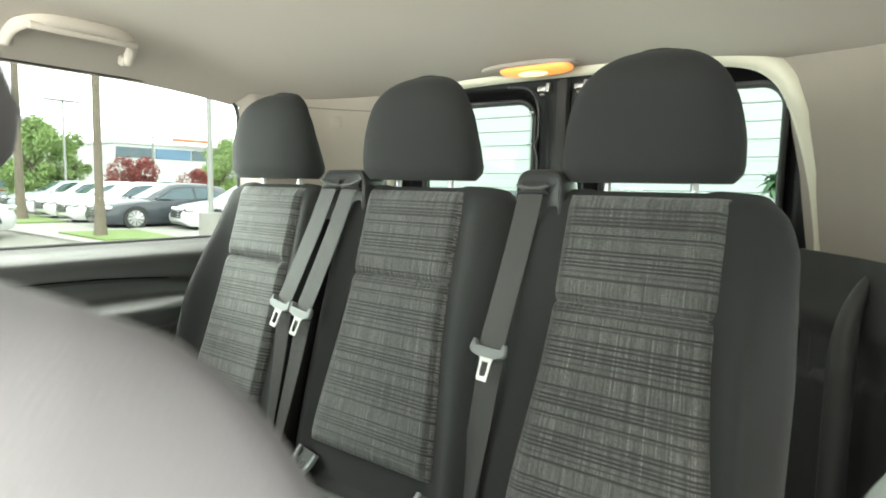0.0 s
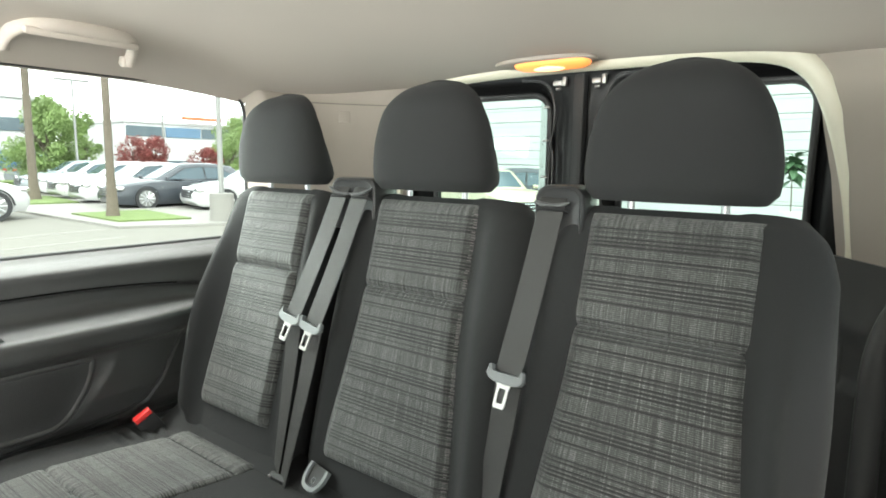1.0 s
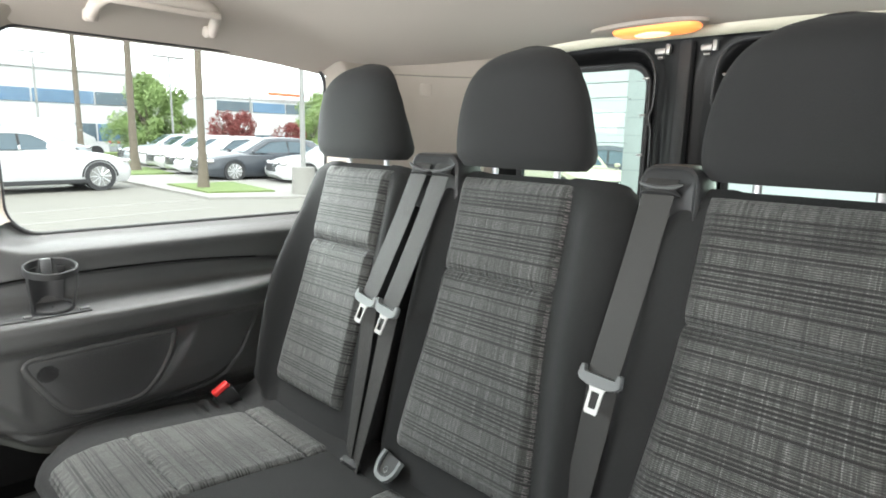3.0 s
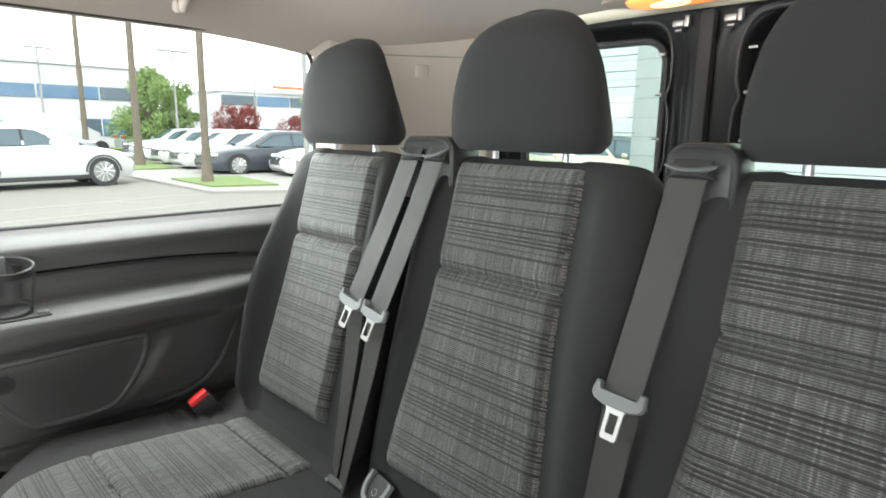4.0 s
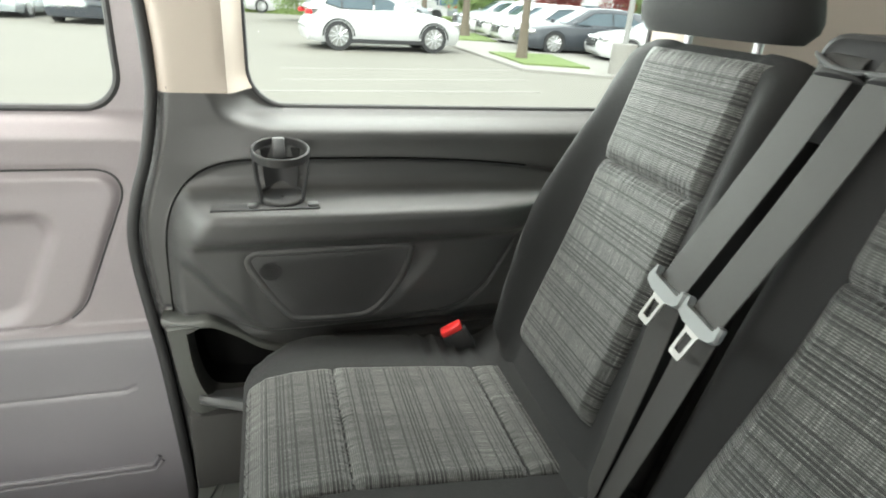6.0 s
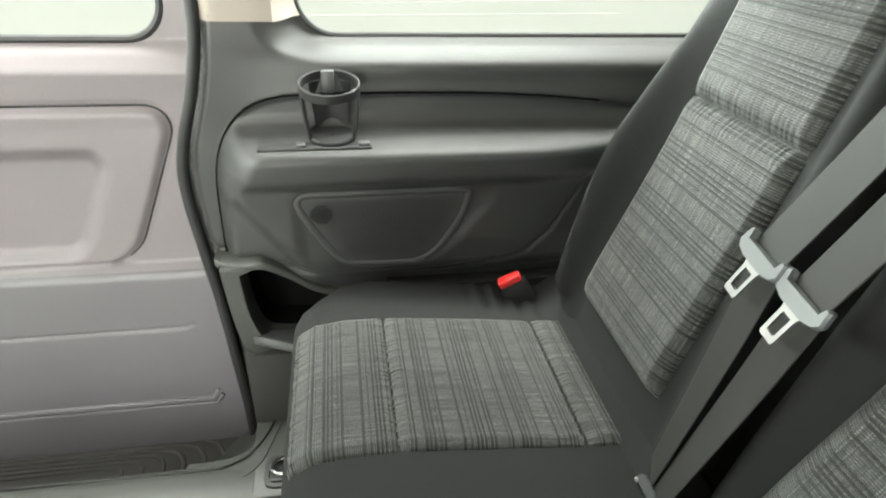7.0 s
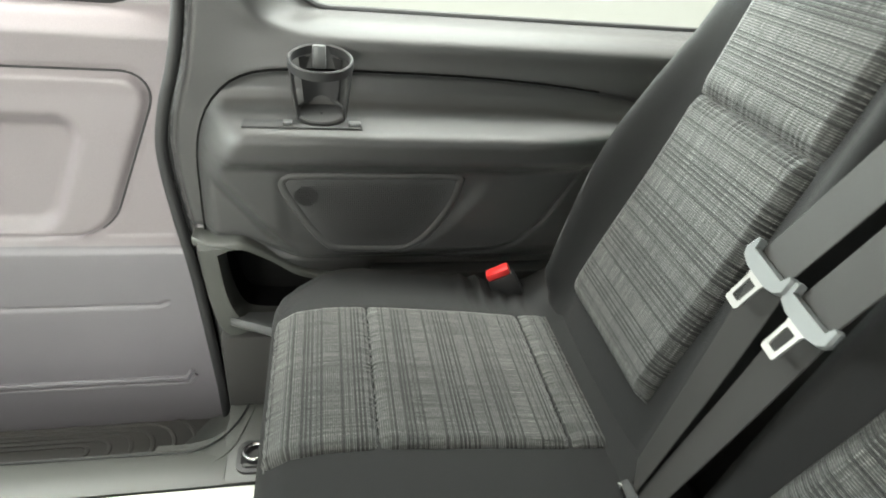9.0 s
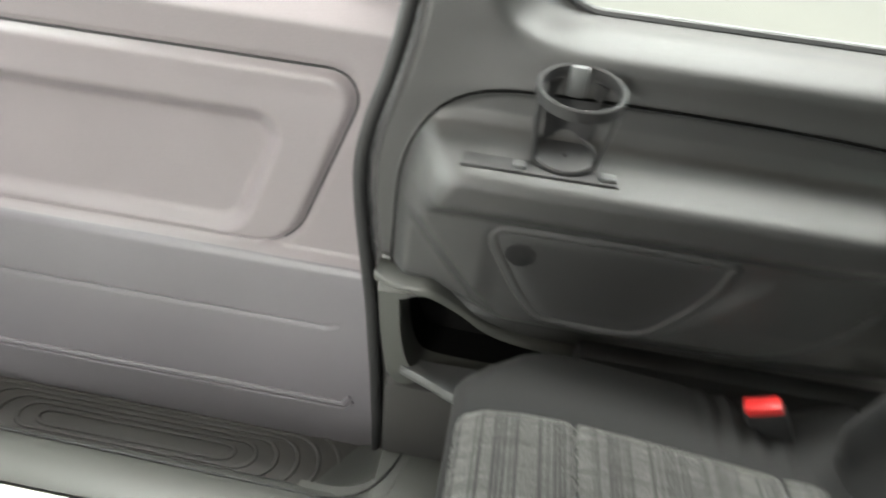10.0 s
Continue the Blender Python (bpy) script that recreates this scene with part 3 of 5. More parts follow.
for k in range(6):
    bm = bmesh.new()
    a, near, far = 0.074 - 0.0115 * k, 0.468 - 0.041 * k, -0.34 + 0.041 * k
    b = a * 0.8 + 0.012
    arc = [math.pi * i / 14 for i in range(15)]
    rib = [(-0.750 + a * math.cos(t), near - b + b * math.sin(t), -0.109) for t in arc]
    rib += [(-0.750 - a * math.cos(t), far + b - b * math.sin(t), -0.109) for t in arc]
    tube(bm, rib, 0.0046, 8, flat=0.75, closed=True)
    part("tread_rib", bm, TREAD, step)
# the step ends in a ramp that curves up to the floor
top = spline([(-0.668, 0.430, -0.010), (-0.664, 0.490, -0.004), (-0.672, 0.528, 0.0), (-0.692, 0.553, 0.002), (-0.722, 0.572, 0.004), (-0.765, 0.580, 0.006), (-0.800, 0.584, 0.008)], 26)
foot = spline([(-0.676, 0.395, -0.108), (-0.705, 0.418, -0.108), (-0.732, 0.436, -0.108), (-0.758, 0.452, -0.108), (-0.785, 0.470, -0.108), (-0.812, 0.488, -0.108), (-0.840, 0.505, -0.108)], 26)
bm = bmesh.new()
rows = []
for k in range(9):
    f = k / 8
    rows.append([b.lerp(a, f) + Vector((0, 0, -0.022 * math.sin(math.pi * f))) for a, b in zip(top, foot)])
loft(bm, rows, closed=False)
ramp_end = part("step_end", bm, SILL, step, "dark plastic ramp curving up from the step")
thicken(ramp_end, 0.012, (0, 0.3, -1))
bm = bmesh.new()
inner = spline([(-0.600, 0.420, 0.006), (-0.600, 0.490, 0.006), (-0.610, 0.540, 0.009), (-0.640, 0.570, 0.010), (-0.700, 0.590, 0.010), (-0.740, 0.600, 0.010), (-0.780, 0.610, 0.010)], 26)
loft(bm, [top, inner], closed=False)
thicken(part("corner_plate", bm, SILL, step, "grey plastic floor corner above the step"), 0.10, (0, 0, -1))
bm = bmesh.new()
tube(bm, spline([(-0.755, 0.590, 0.012), (-0.722, 0.580, 0.010), (-0.690, 0.566, 0.010), (-0.662, 0.543, 0.007), (-0.643, 0.506, 0.004), (-0.638, 0.466, 0.003), (-0.640, 0.35, 0.0025), (-0.642, 0.20, 0.0025), (-0.645, 0.0, 0.0025), (-0.650, -0.6, 0.001)], 60), 0.0022, 6)
part("sill_joint", bm, RUBBER, sill, "thin dark joint in the sill")

# ceiling
def ceil_z(x, y):
    z = 1.290 - 0.136 * (abs(x) / 0.86) ** 3.2
    drop = 0.080 * sstep(1.10, 2.05, y)
    return z - drop


bm = relief(steps(-0.86, 0.86, 0.02), steps(-1.6, 0.6, 0.1) + steps(0.6, 1.885, 0.02)[1:], lambda x, y: (x, y, ceil_z(x, y)))
ceiling = thicken(finish(bm, "ceiling", BEIGE), 0.03, (0, 0, 1))
structure(ceiling, "pale beige fabric headliner of a van", "ceiling")
LIP = [(0.628, 0.772), (0.622, 0.83), (0.598, 0.965), (0.556, 1.10), (0.514, 1.168), (0.445, 1.207), (0.30, 1.222)]
bm = bmesh.new()
tube(bm, spline([(-x, 1.868, z) for x, z in LIP] + [(0, 1.868, 1.226)] + [(x, 1.868, z) for x, z in LIP[::-1]], 110), 0.026, 14, up=(0, 1, 0))
lip = structure(finish(bm, "rear_opening_trim", CREAM), "beige lip round the tailgate opening, coloured lighter as if lit", "trim")
for side in (-1, 1):
    bm = bmesh.new()
    tube(bm, spline([(side * 0.628, 1.868, 0.770), (side * 0.633, 1.868, 0.60), (side * 0.634, 1.868, 0.30), (side * 0.634, 1.868, 0.0)], 30), 0.027, 14, up=(0, 1, 0))
    part("lower_lip", bm, PLASTIC, lip, "dark lower part of the opening's lip")

# sliding door on the left

def door_in(y, z):
    x = lerps([(-0.11, 0.818), (-0.02, 0.811), (0.002, 0.810), (0.012, 0.811), (0.03, 0.812), (0.20, 0.815), (0.30, 0.816), (0.322, 0.818), (0.333, 0.826), (0.345, 0.842),
               (0.60, 0.846), (0.66, 0.842), (0.69, 0.838), (0.715, 0.850), (0.735, 0.864), (0.80, 0.862)], z)
    # outlined inset panel
    edge = rrect_dist(y + 0.42 * (0.60 - z), z, -1.6, 0.478, 0.340, 0.636, 0.060)
    x += 0.006 * math.exp(-(edge / 0.0065) ** 2) if z > 0.325 else 0
    x -= 0.007 * sstep(0.004, -0.016, edge) if z > 0.325 else 0
    # hand-deep recess inside it
    r = rrect_dist(y + 0.42 * (0.55 - z), z, -1.0, 0.372, 0.352, 0.562, 0.05)
    x += 0.024 * sstep(0.010, -0.026, r)
    # lower moulding lines
    x += 0.0036 * math.exp(-((z - 0.205 - 0.010 * sstep(0.425, 0.455, y)) / 0.003) ** 2) * (1 if y < 0.452 else 0)
    # rear edge follows the pillar
    return x


def door_edge(z):
    return gap_y(z) - 0.012


ys = steps(-1.3, -0.4, 0.06) + steps(-0.4, 0.0, 0.012)[1:] + steps(0.0, 0.55, 0.0042)[1:]
def lining_at(y, z):
    return (-door_in(min(y, door_edge(z)), z) - (0.03 if y > door_edge(z) + 0.004 else 0), min(y, door_edge(z) + 0.006), z)


bm = relief(ys, steps(0.3325, 0.78, 0.0042) + steps(0.78, 1.19, 0.02)[1:], lining_at, door_win_dist)
door_1 = thicken(finish(bm, "door_1", DOOR_PLASTIC, sharp=75), 0.02, (-1, 0, 0))
structure(door_1, "closed sliding van door with moulded grey lining", "door")
low = part("dark_lower_part", relief(ys, steps(-0.11, 0.3325, 0.0042), lining_at), DOOR_LOWER, door_1, "darker grey lower lining of the door")
thicken(low, 0.02, (-1, 0, 0))
groove = []
for a, z in rrect_outline(-1.2, 0.478, 0.340, 0.636, 0.060, 10):
    y = a - 0.42 * (0.60 - z)
    if y > -1.1 and z > 0.352:
        groove.append((-door_in(y, z) + 0.0002, y, z))
bm = bmesh.new()
line = [p for p in groove if p[1] > 0.30]
line += [(-door_in(y, 0.636) + 0.0002, y, 0.636) for y in (0.38, 0.30, 0.20, 0.0, -0.3, -0.7, -1.0)]
tube(bm, line, 0.0021, 6, up=(1, 0, 0))
part("panel_joint", bm, RUBBER, door_1, "thin dark joint round the inset panel")
bm = bmesh.new()
tube(bm, [(-0.866, y, z) for y, z in rrect_outline(*DOORWIN)], 0.007, 8, up=(1, 0, 0), closed=True)
part("window_seal", bm, RUBBER, door_1, "black rubber window seal")
bm = bmesh.new()
pts = rrect_outline(DOORWIN[0] - 0.01, DOORWIN[1] + 0.01, DOORWIN[2] - 0.01, DOORWIN[3] + 0.01, 0.07)
loft(bm, [[(-0.872, y, z) for y, z in pts], [(-0.876, y, z) for y, z in pts]])
g = part("window_pane", bm, GLASS, door_1, "clear door window", False)
g.visible_shadow = False
# a double ridge along the door's foot, turned up at its end
for z0, r in ((0.024, 0.0050), (0.011, 0.0044)):
    bm = bmesh.new()
    path = [(y, z0) for y in (-1.1, -0.6, -0.2, 0.1, 0.3, 0.40, 0.44)] + [(0.462 - (z0 - 0.012) * 0.4 + 0.016 * math.sin(t), z0 + 0.022 - 0.022 * math.cos(t)) for t in (0.0, 0.5, 1.0, 1.5)]
    tube(bm, [tuple(p) for p in spline([(-door_in(y, z) + 0.0018, y, z) for y, z in path], 60)], r, 8, up=(1, 0, 0))
    part("foot_ridge", bm, DOOR_LOWER, door_1)
# weather strip in the door gap
bm = bmesh.new()
pts = [(-0.806 if z < 0.3 else -0.801, gap_y(z) - 0.001, z) for z in steps(-0.12, 1.20, 0.06)]
tube(bm, spline(pts, 90), 0.0095, 10, up=(0, 1, 0))
part("weather_strip", bm, RUBBER, wall_left, "black rubber weather strip")
# added black backing that stops outside light leaking through the door gap
bm = bmesh.new()
ribbon(bm, [(-0.858, gap_y(z) + 0.012, z) for z in steps(-0.14, 1.22, 0.04)], 0.062, 0.004, across=(0, 1, 0))
part("gap_backing", bm, RUBBER, wall_left, "added black backing behind the strip")

# rear doors: unlined black metal with windows
for name, x0, x1, w0, w1 in (("door_2", -0.62, -0.012, -0.525, -0.122), ("door_3", -0.008, 0.62, 0.088, 0.520)):
    def rear_hole(x, z, w0=w0, w1=w1):
        return rrect_dist(x, z, w0, w1, 0.70, 1.158, 0.055)

    def rear_y(x, z, w0=w0, w1=w1):
        d = rear_hole(x, z)
        return 1.915 + 0.035 * sstep(0.035, 0.012, d) + 0.02 * sstep(0.075, 0.060, d) * 0.5
    bm = relief(steps(x0, x1, 0.011), steps(-0.05, 1.26, 0.011), lambda x, z: (x, rear_y(x, z), z), rear_hole)
    d = thicken(finish(bm, name, BLACK_PAINT), 0.02, (0, 1, 0))
    structure(d, "closed black unlined metal rear door with window", "door")
    bm = bmesh.new()
    tube(bm, [(x, 1.953, z) for x, z in rrect_outline(w0, w1, 0.70, 1.158, 0.055)], 0.009, 8, up=(0, 1, 0), closed=True)
    part("window_seal", bm, RUBBER, d, "black rubber seal")
    bm = bmesh.new()
    pts = rrect_outline(w0 - 0.01, w1 + 0.01, 0.69, 1.168, 0.06)
    loft(bm, [[(x, 1.958, z) for x, z in pts], [(x, 1.962, z) for x, z in pts]])
    g = part("window_pane", bm, GLASS_REAR, d, "rear door window with heating wires", False)
    g.visible_shadow = False
    for k in range(9):
        bm = bmesh.new()
        tube(bm, [(w0, 1.956, 0.75 + 0.046 * k), (w1, 1.956, 0.75 + 0.046 * k)], 0.00035, 4)
        part("heating_wire", bm, RUBBER, d)
    # wiring along the inner edge and its clips
    s = -1 if x0 < -0.1 else 1
    xe = (w1 if s < 0 else w0) - s * 0.030
    bm = bmesh.new()
    pts = [(xe + s * 0.10, 1.910, 1.195), (xe + s * 0.03, 1.910, 1.185), (xe, 1.910, 1.14), (xe - s * 0.004, 1.910, 1.06), (xe + s * 0.006, 1.910, 1.02), (xe - s * 0.003, 1.910, 0.99), (xe - s * 0.004, 1.910, 0.88), (xe + s * 0.007, 1.91, 0.84), (xe, 1.91, 0.80), (xe, 1.91, 0.6)]
    tube(bm, spline(pts, 50), 0.0035, 8, up=(0, 1, 0))
    part("wiring_tube", bm, PLASTIC_BLACK, d, "thin black wiring tube")
    for z in (1.12, 1.03, 0.93):
        bm = bmesh.new()
        rbox(bm, (xe + s * 0.022, 1.912, z), (0.018, 0.006, 0.006), 0.002)
        part("clip", bm, METAL, d, "small bright clip")
    bm = bmesh.new()
    xc = -s * 0.0 + (-0.075 if s < 0 else 0.035)
    rbox(bm, (xc, 1.902, 1.180), (0.026, 0.018, 0.014), 0.003)
    rbox(bm, (xc + 0.018, 1.902, 1.184), (0.010, 0.014, 0.024), 0.002)
    cyl(bm, (xc - 0.006, 1.90, 1.166), (xc + 0.008, 1.90, 1.166), 0.004, seg=10)
    part("latch", bm, METAL, d, "bright metal door latch")
bm = bmesh.new()
rbox(bm, (-0.010, 1.90, 0.6), (0.032, 0.03, 1.2), 0.008)
part("centre_seal", bm, RUBBER, bpy.data.objects["door_2"], "black rubber seal between the doors")

# front and right side of the van that close the cabin
# unseen wall, raised to keep windscreen light off the lower bench
bm = bmesh.new()
rbox(bm, (0, -0.66, 0.47), (1.50, 0.06, 1.06), 0.02)
dash = finish(bm, "added_front_wall", PLASTIC)
structure(dash, "added unseen wall that closes the cabin and shades it low down", "wall")
for s, nm in ((1, "wall_front_right"), (-1, "wall_front_left")):
    bm = bmesh.new()
    rbox(bm, (s * 0.87, -1.375, 0.62), (0.05, 0.10, 1.30), 0.02)
    structure(finish(bm, nm, BEIGE_TRIM), "beige pillar beside the windscreen", "pillar")
bm = bmesh.new()
rbox(bm, (0.80, 0.555, 0.62), (0.09, 0.09, 1.22), 0.02)
structure(finish(bm, "pillar_right", BEIGE_TRIM), "beige pillar at the rear of the open door", "pillar")
bm = bmesh.new()
rbox(bm, (0.80, -0.62, 0.62), (0.09, 0.14, 1.22), 0.02)
structure(finish(bm, "pillar_right_front", BEIGE_TRIM), "beige pillar ahead of the open door", "pillar")
bm = bmesh.new()
rbox(bm, (0.85, -1.0, 0.30), (0.05, 0.66, 0.90), 0.02)
structure(finish(bm, "door_4", PLASTIC), "dark front door lining", "door")


# ---- the rear bench ----
def pillow(bm, spine, half_w, half_t, xc, n=4.0, k=40, front=None):
    """A padded body: spine rows (y, z), half width and half thickness as functions of 0..1; front(xr, s) adds padding on the front."""
    pts = spline([(0, y, z) for y, z in spine], 96)
    loops = []
    m = len(pts)
    for i, p in enumerate(pts):
        s = i / (m - 1)
        t = (pts[min(i + 1, m - 1)] - pts[max(i - 1, 0)]).normalized()
        nn = Vector((0, -t.z, t.y))
        w, h = half_w(s), half_t(s)
        loop = []
        for j in range(k):
            a = 2 * math.pi * j / k
            c, q = math.cos(a), math.sin(a)
            x = w * math.copysign(abs(c) ** (2 / n), c)
            d = h * math.copysign(abs(q) ** (2 / n), q)
            if front and q > 0:
                d += front(x / w, s) * min(1.0, q * 3)
            loop.append(p + nn * d + Vector((xc + x, 0, 0)))
        loops.append(loop)
    loft(bm, loops)


def ends(s, a, b):
    """1 in the middle, rounded off to 0 over a at the start and b at the end."""
    v = 1.0
    if s < a:
        v = math.sqrt(max(0.0, 1 - (1 - s / a) ** 2))
    elif s > 1 - b:
        v = math.sqrt(max(0.0, 1 - ((s - 1 + b) / b) ** 2))
    return max(v, 0.02)


FACE = spline([(0, 1.104, 0.375), (0, 1.122, 0.45), (0, 1.146, 0.535), (0, 1.171, 0.625), (0, 1.200, 0.727), (0, 1.224, 0.81), (0, 1.2485, 0.896)], 61)


def face_at(v):
    f = min(max(v, 0), 1) * 60
    i = min(int(f), 59)
    p = FACE[i].lerp(FACE[i + 1], f - i)
    t = (FACE[i + 1] - FACE[i]).normalized()
    return p, Vector((0, -t.z, t.y))


def cushion_panel(u0, u1, v0, v1, place, lift=0.006, nu=108, nv=26, tuck=0.004, uv_off=(0, 0), edge=0.008, seam=None):
    """A padded cloth panel; place(u, v) gives point and normal; UV in metres."""
    bm = bmesh.new()
    layer = bm.loops.layers.uv.new("UVMap")
    rows, uvs = [], {}
    for i in range(nu + 1):
        row = []
        for j in range(nv + 1):
            u, v = u0 + (u1 - u0) * i / nu, v0 + (v1 - v0) * j / nv
            p, q = place(u, v)
            e = min(i, nu - i) / nu * abs(u1 - u0), min(j, nv - j) / nv * place.length * abs(v1 - v0)
            f, g = min(1, e[0] / edge) ** 0.5, min(1, e[1] / edge) ** 0.5
            low = -tuck if seam is None or f < 0.01 else seam
            # the cloth gathers into small puckers beside its cross seams
            fold = 0.0 if seam is None else 0.0011 * math.exp(-e[1] / 0.012) * (math.sin(u * 520 + 3 * math.sin(u * 90)) + 0.7 * math.sin(u * 910 + v * 40)) * f
            pv = bm.verts.new(p + q * (-tuck + (low + (lift - low) * g + tuck) * f + fold))
            uvs[pv] = (u + uv_off[0], v * place.length + uv_off[1])
            row.append(pv)
        rows.append(row)
    for a, b in zip(rows, rows[1:]):
        for j in range(nv):
            f = bm.faces.new((a[j], b[j], b[j + 1], a[j + 1]))
            for lp in f.loops:
                lp[layer].uv = uvs[lp.vert]
    return bm


def backrest(parent, xc, half_w, pc, pw, skew=0.0, outer=(0.028, 0.028), flare=(0.24, 0.24), threads=False):
    """One backrest: dark padded body with two plaid panels. pc, pw: the panel's centre and half width. threads: draws
    the lit rib ends in pale colour.
    """
    bm = bmesh.new()
    off = (pc - xc) / half_w
    pr = pw / half_w

    def bolster(xr, s):
        d = abs(xr - off) - 0.15 * sstep(0.62, 0.05, s)
        high = outer[0] if xr < off else outer[1]
        full = sstep(1.0, 0.86, s) if high < 0.04 else sstep(1.0, 0.45, s)
        side = high * sstep(pr, pr + 0.26, d) * sstep(1.12, 0.50, (abs(xr) - 0.5) * 2) * full * sstep(0.01, 0.15, s)
        return side - 0.007 * sstep(pr + 0.02, pr - 0.06, d)
    T = 0.052
    spine = []
    for v in (-0.04, 0.0, 0.2, 0.4, 0.6, 0.8, 0.92, 1.0):
        p, q = face_at(v)
        if v < 0:
            p = p + Vector((0, -0.01, -0.04))
        c = p - q * T
        spine.append((c.y, c.z))
    spine.append((spine[-1][0] + 0.006, spine[-1][1] + 0.010))
    pillow(bm, spine, lambda s: half_w - 0.060 * (1 - ends(s, 0.04, 0.15)) - 0.012 * sstep(0.5, 1.0, s), lambda s: T * ends(s, 0.05, 0.045), xc, 3.8, 96, bolster)
    body = part("backrest", bm, PLAIN, parent)

    def place(u, v):
        p, q = face_at(v)
        return Vector((pc + u * (1 + flare[u > 0] * sstep(0.68, 0.05, v)) + skew * max(0, u / pw) * sstep(0.95, 0.35, v), p.y, p.z)), q
    place.length = 0.53
    up = cushion_panel(-pw, pw, 0.688, 1.0, place, 0.009, uv_off=(pc, 0), seam=-0.005, nv=60, edge=0.018, tuck=0.010)
    part("back_panel", up, CLOTH, body, "plaid woven upholstery panel")
    lo = cushion_panel(-pw, pw, 0.080, 0.688, place, 0.009, nv=120, uv_off=(pc, 0), seam=-0.005, edge=0.018, tuck=0.010)
    part("back_panel", lo, CLOTH, body, "plaid woven upholstery panel")
    if threads:
        # doorway light on the rolled edge, drawn as pale rib ends
        bm = bmesh.new()
        rnd = random.Random(11)
        for k in range(108):
            v = 0.10 + 0.0081 * k
            if abs(v - 0.688) < 0.022 or rnd.random() < 0.42:
                continue
            a, b = rnd.uniform(0.0075, 0.0095), rnd.uniform(0.003, 0.005)
            ends_at = []
            for e in (a, b):
                p, q = place(pw - e, v)
                ends_at.append(p + q * (-0.010 + 0.019 * (e / 0.018) ** 0.5 + 0.0006))
            cyl(bm, *ends_at, rnd.uniform(0.0007, 0.0011), seg=6)
        tagged(part("edge_glints", bm, GLINT, body), "pale dashes for light caught on the panel's rolled edge", kind="stuff")
    return body


def headrest(parent, xc, y0=1.275, z0=0.915, w=0.131, cover=PLAIN, H=0.198):
    bm = bmesh.new()
    rows = []
    for i in range(34):
        s = min(1.0, math.sin(math.pi / 2 * i / 33) ** 0.9)
        z = z0 + H * s
        dome = min(1.0, max(0.0, (s - 0.58) / 0.42) ** 2.4)
        half = w * (lerps([(0, 0.90), (0.03, 0.965), (0.08, 0.99), (0.16, 1.0)], s) - 0.25 * s ** 1.7) * max(0.16, (1 - dome) ** 0.42)
        half += w * 0.04 * math.sin(math.pi * min(1.0, s / 0.7))
        th = lerps([(0, 0.044), (0.04, 0.051), (0.12, 0.056), (0.4, 0.060), (0.7, 0.060)], s) * max(0.12, 1 - max(0.0, (s - 0.70) / 0.30) ** 2.6) ** 0.5
        front = y0 + 0.003 + 0.030 * s - 0.008 * math.sin(math.pi * s) - th
        th = lerps([(0, 0.044), (0.04, 0.051), (0.12, 0.056), (0.35, 0.057), (0.55, 0.050), (0.72, 0.041)], s) * max(0.03, 1 - max(0.0, (s - 0.72) / 0.28) ** 2.2) ** 0.5
        yc = front + th
        loop = []
        for j in range(40):
            a = 2 * math.pi * j / 40
            c, q = math.cos(a), math.sin(a)
            back = max(0.0, -q) * sstep(0.05, 0.65, s)
            loop.append((xc + half * (1 - 0.62 * back) * math.copysign(abs(c) ** (2 / 3.2), c), yc - th * (1 - 0.85 * back) * math.copysign(abs(q) ** (2 / 2.6), q), z))
        rows.append(loop)
    loft(bm, rows)
    h = part("headrest", bm, cover, parent, "padded cloth headrest")
    for dx in (-0.065, 0.065):
        bm = bmesh.new()
        cyl(bm, (xc + dx, y0 + 0.012, z0 - 0.06), (xc + dx, y0 + 0.012, z0 + 0.02), 0.0055, seg=14)
        part("post", bm, POST, h, "chrome headrest post")
        bm = bmesh.new()
        cyl(bm, (xc + dx, y0 + 0.012, z0 - 0.040), (xc + dx, y0 + 0.012, z0 - 0.026), 0.011, 0.009, seg=14)
        part("guide", bm, PLASTIC_BLACK, h, "black plastic post guide")
    return h


bench = thing("bench_seat", "three-place van bench in dark cloth with plaid panels", "bench seat", at=(0, 0, 0))
backrest(bench, -0.437, 0.198, -0.425, 0.112, outer=(0.056, 0.030), flare=(0.24, -0.06))
backrest(bench, 0.014, 0.218, -0.003, 0.118, 0.004, threads=True)
backrest(bench, 0.428, 0.206, 0.425, 0.118, outer=(0.028, 0.042))
for xh, wide in ((-0.440, 0.138), (-0.012, 0.132), (0.420, 0.130)):
    headrest(bench, xh, w=wide)


# closed shell added behind the three backrests to block light between them
bm = bmesh.new()
shell = []
for x in steps(-0.605, 0.600, 0.1):
    row = []
    for v in (0.0, 0.25, 0.5, 0.75, 0.93):
        p, q = face_at(v)
        row.append(Vector((x, p.y, p.z)) - q * 0.055)
    row.insert(0, row[0] + Vector((0, -0.02, -0.14)))
    for v in (0.93, 0.75, 0.5, 0.25, 0.0):
        p, q = face_at(v)
        row.append(Vector((x, p.y, p.z)) - q * 0.105)
    row.append(row[-1] + Vector((0, -0.02, -0.14)))
    shell.append(row)
loft(bm, shell)
part("gap_shell", bm, PLASTIC_BLACK, bench, "black shell added to block light between the backrests")


# cushion: a long padded base, plaid panels over each place
def seat_z(y):
    return lerps([(0.66, 0.325), (0.675, 0.352), (0.70, 0.368), (0.74, 0.374), (0.80, 0.374), (0.95, 0.358), (1.03, 0.347), (1.085, 0.343), (1.11, 0.362), (1.135, 0.378)], y)


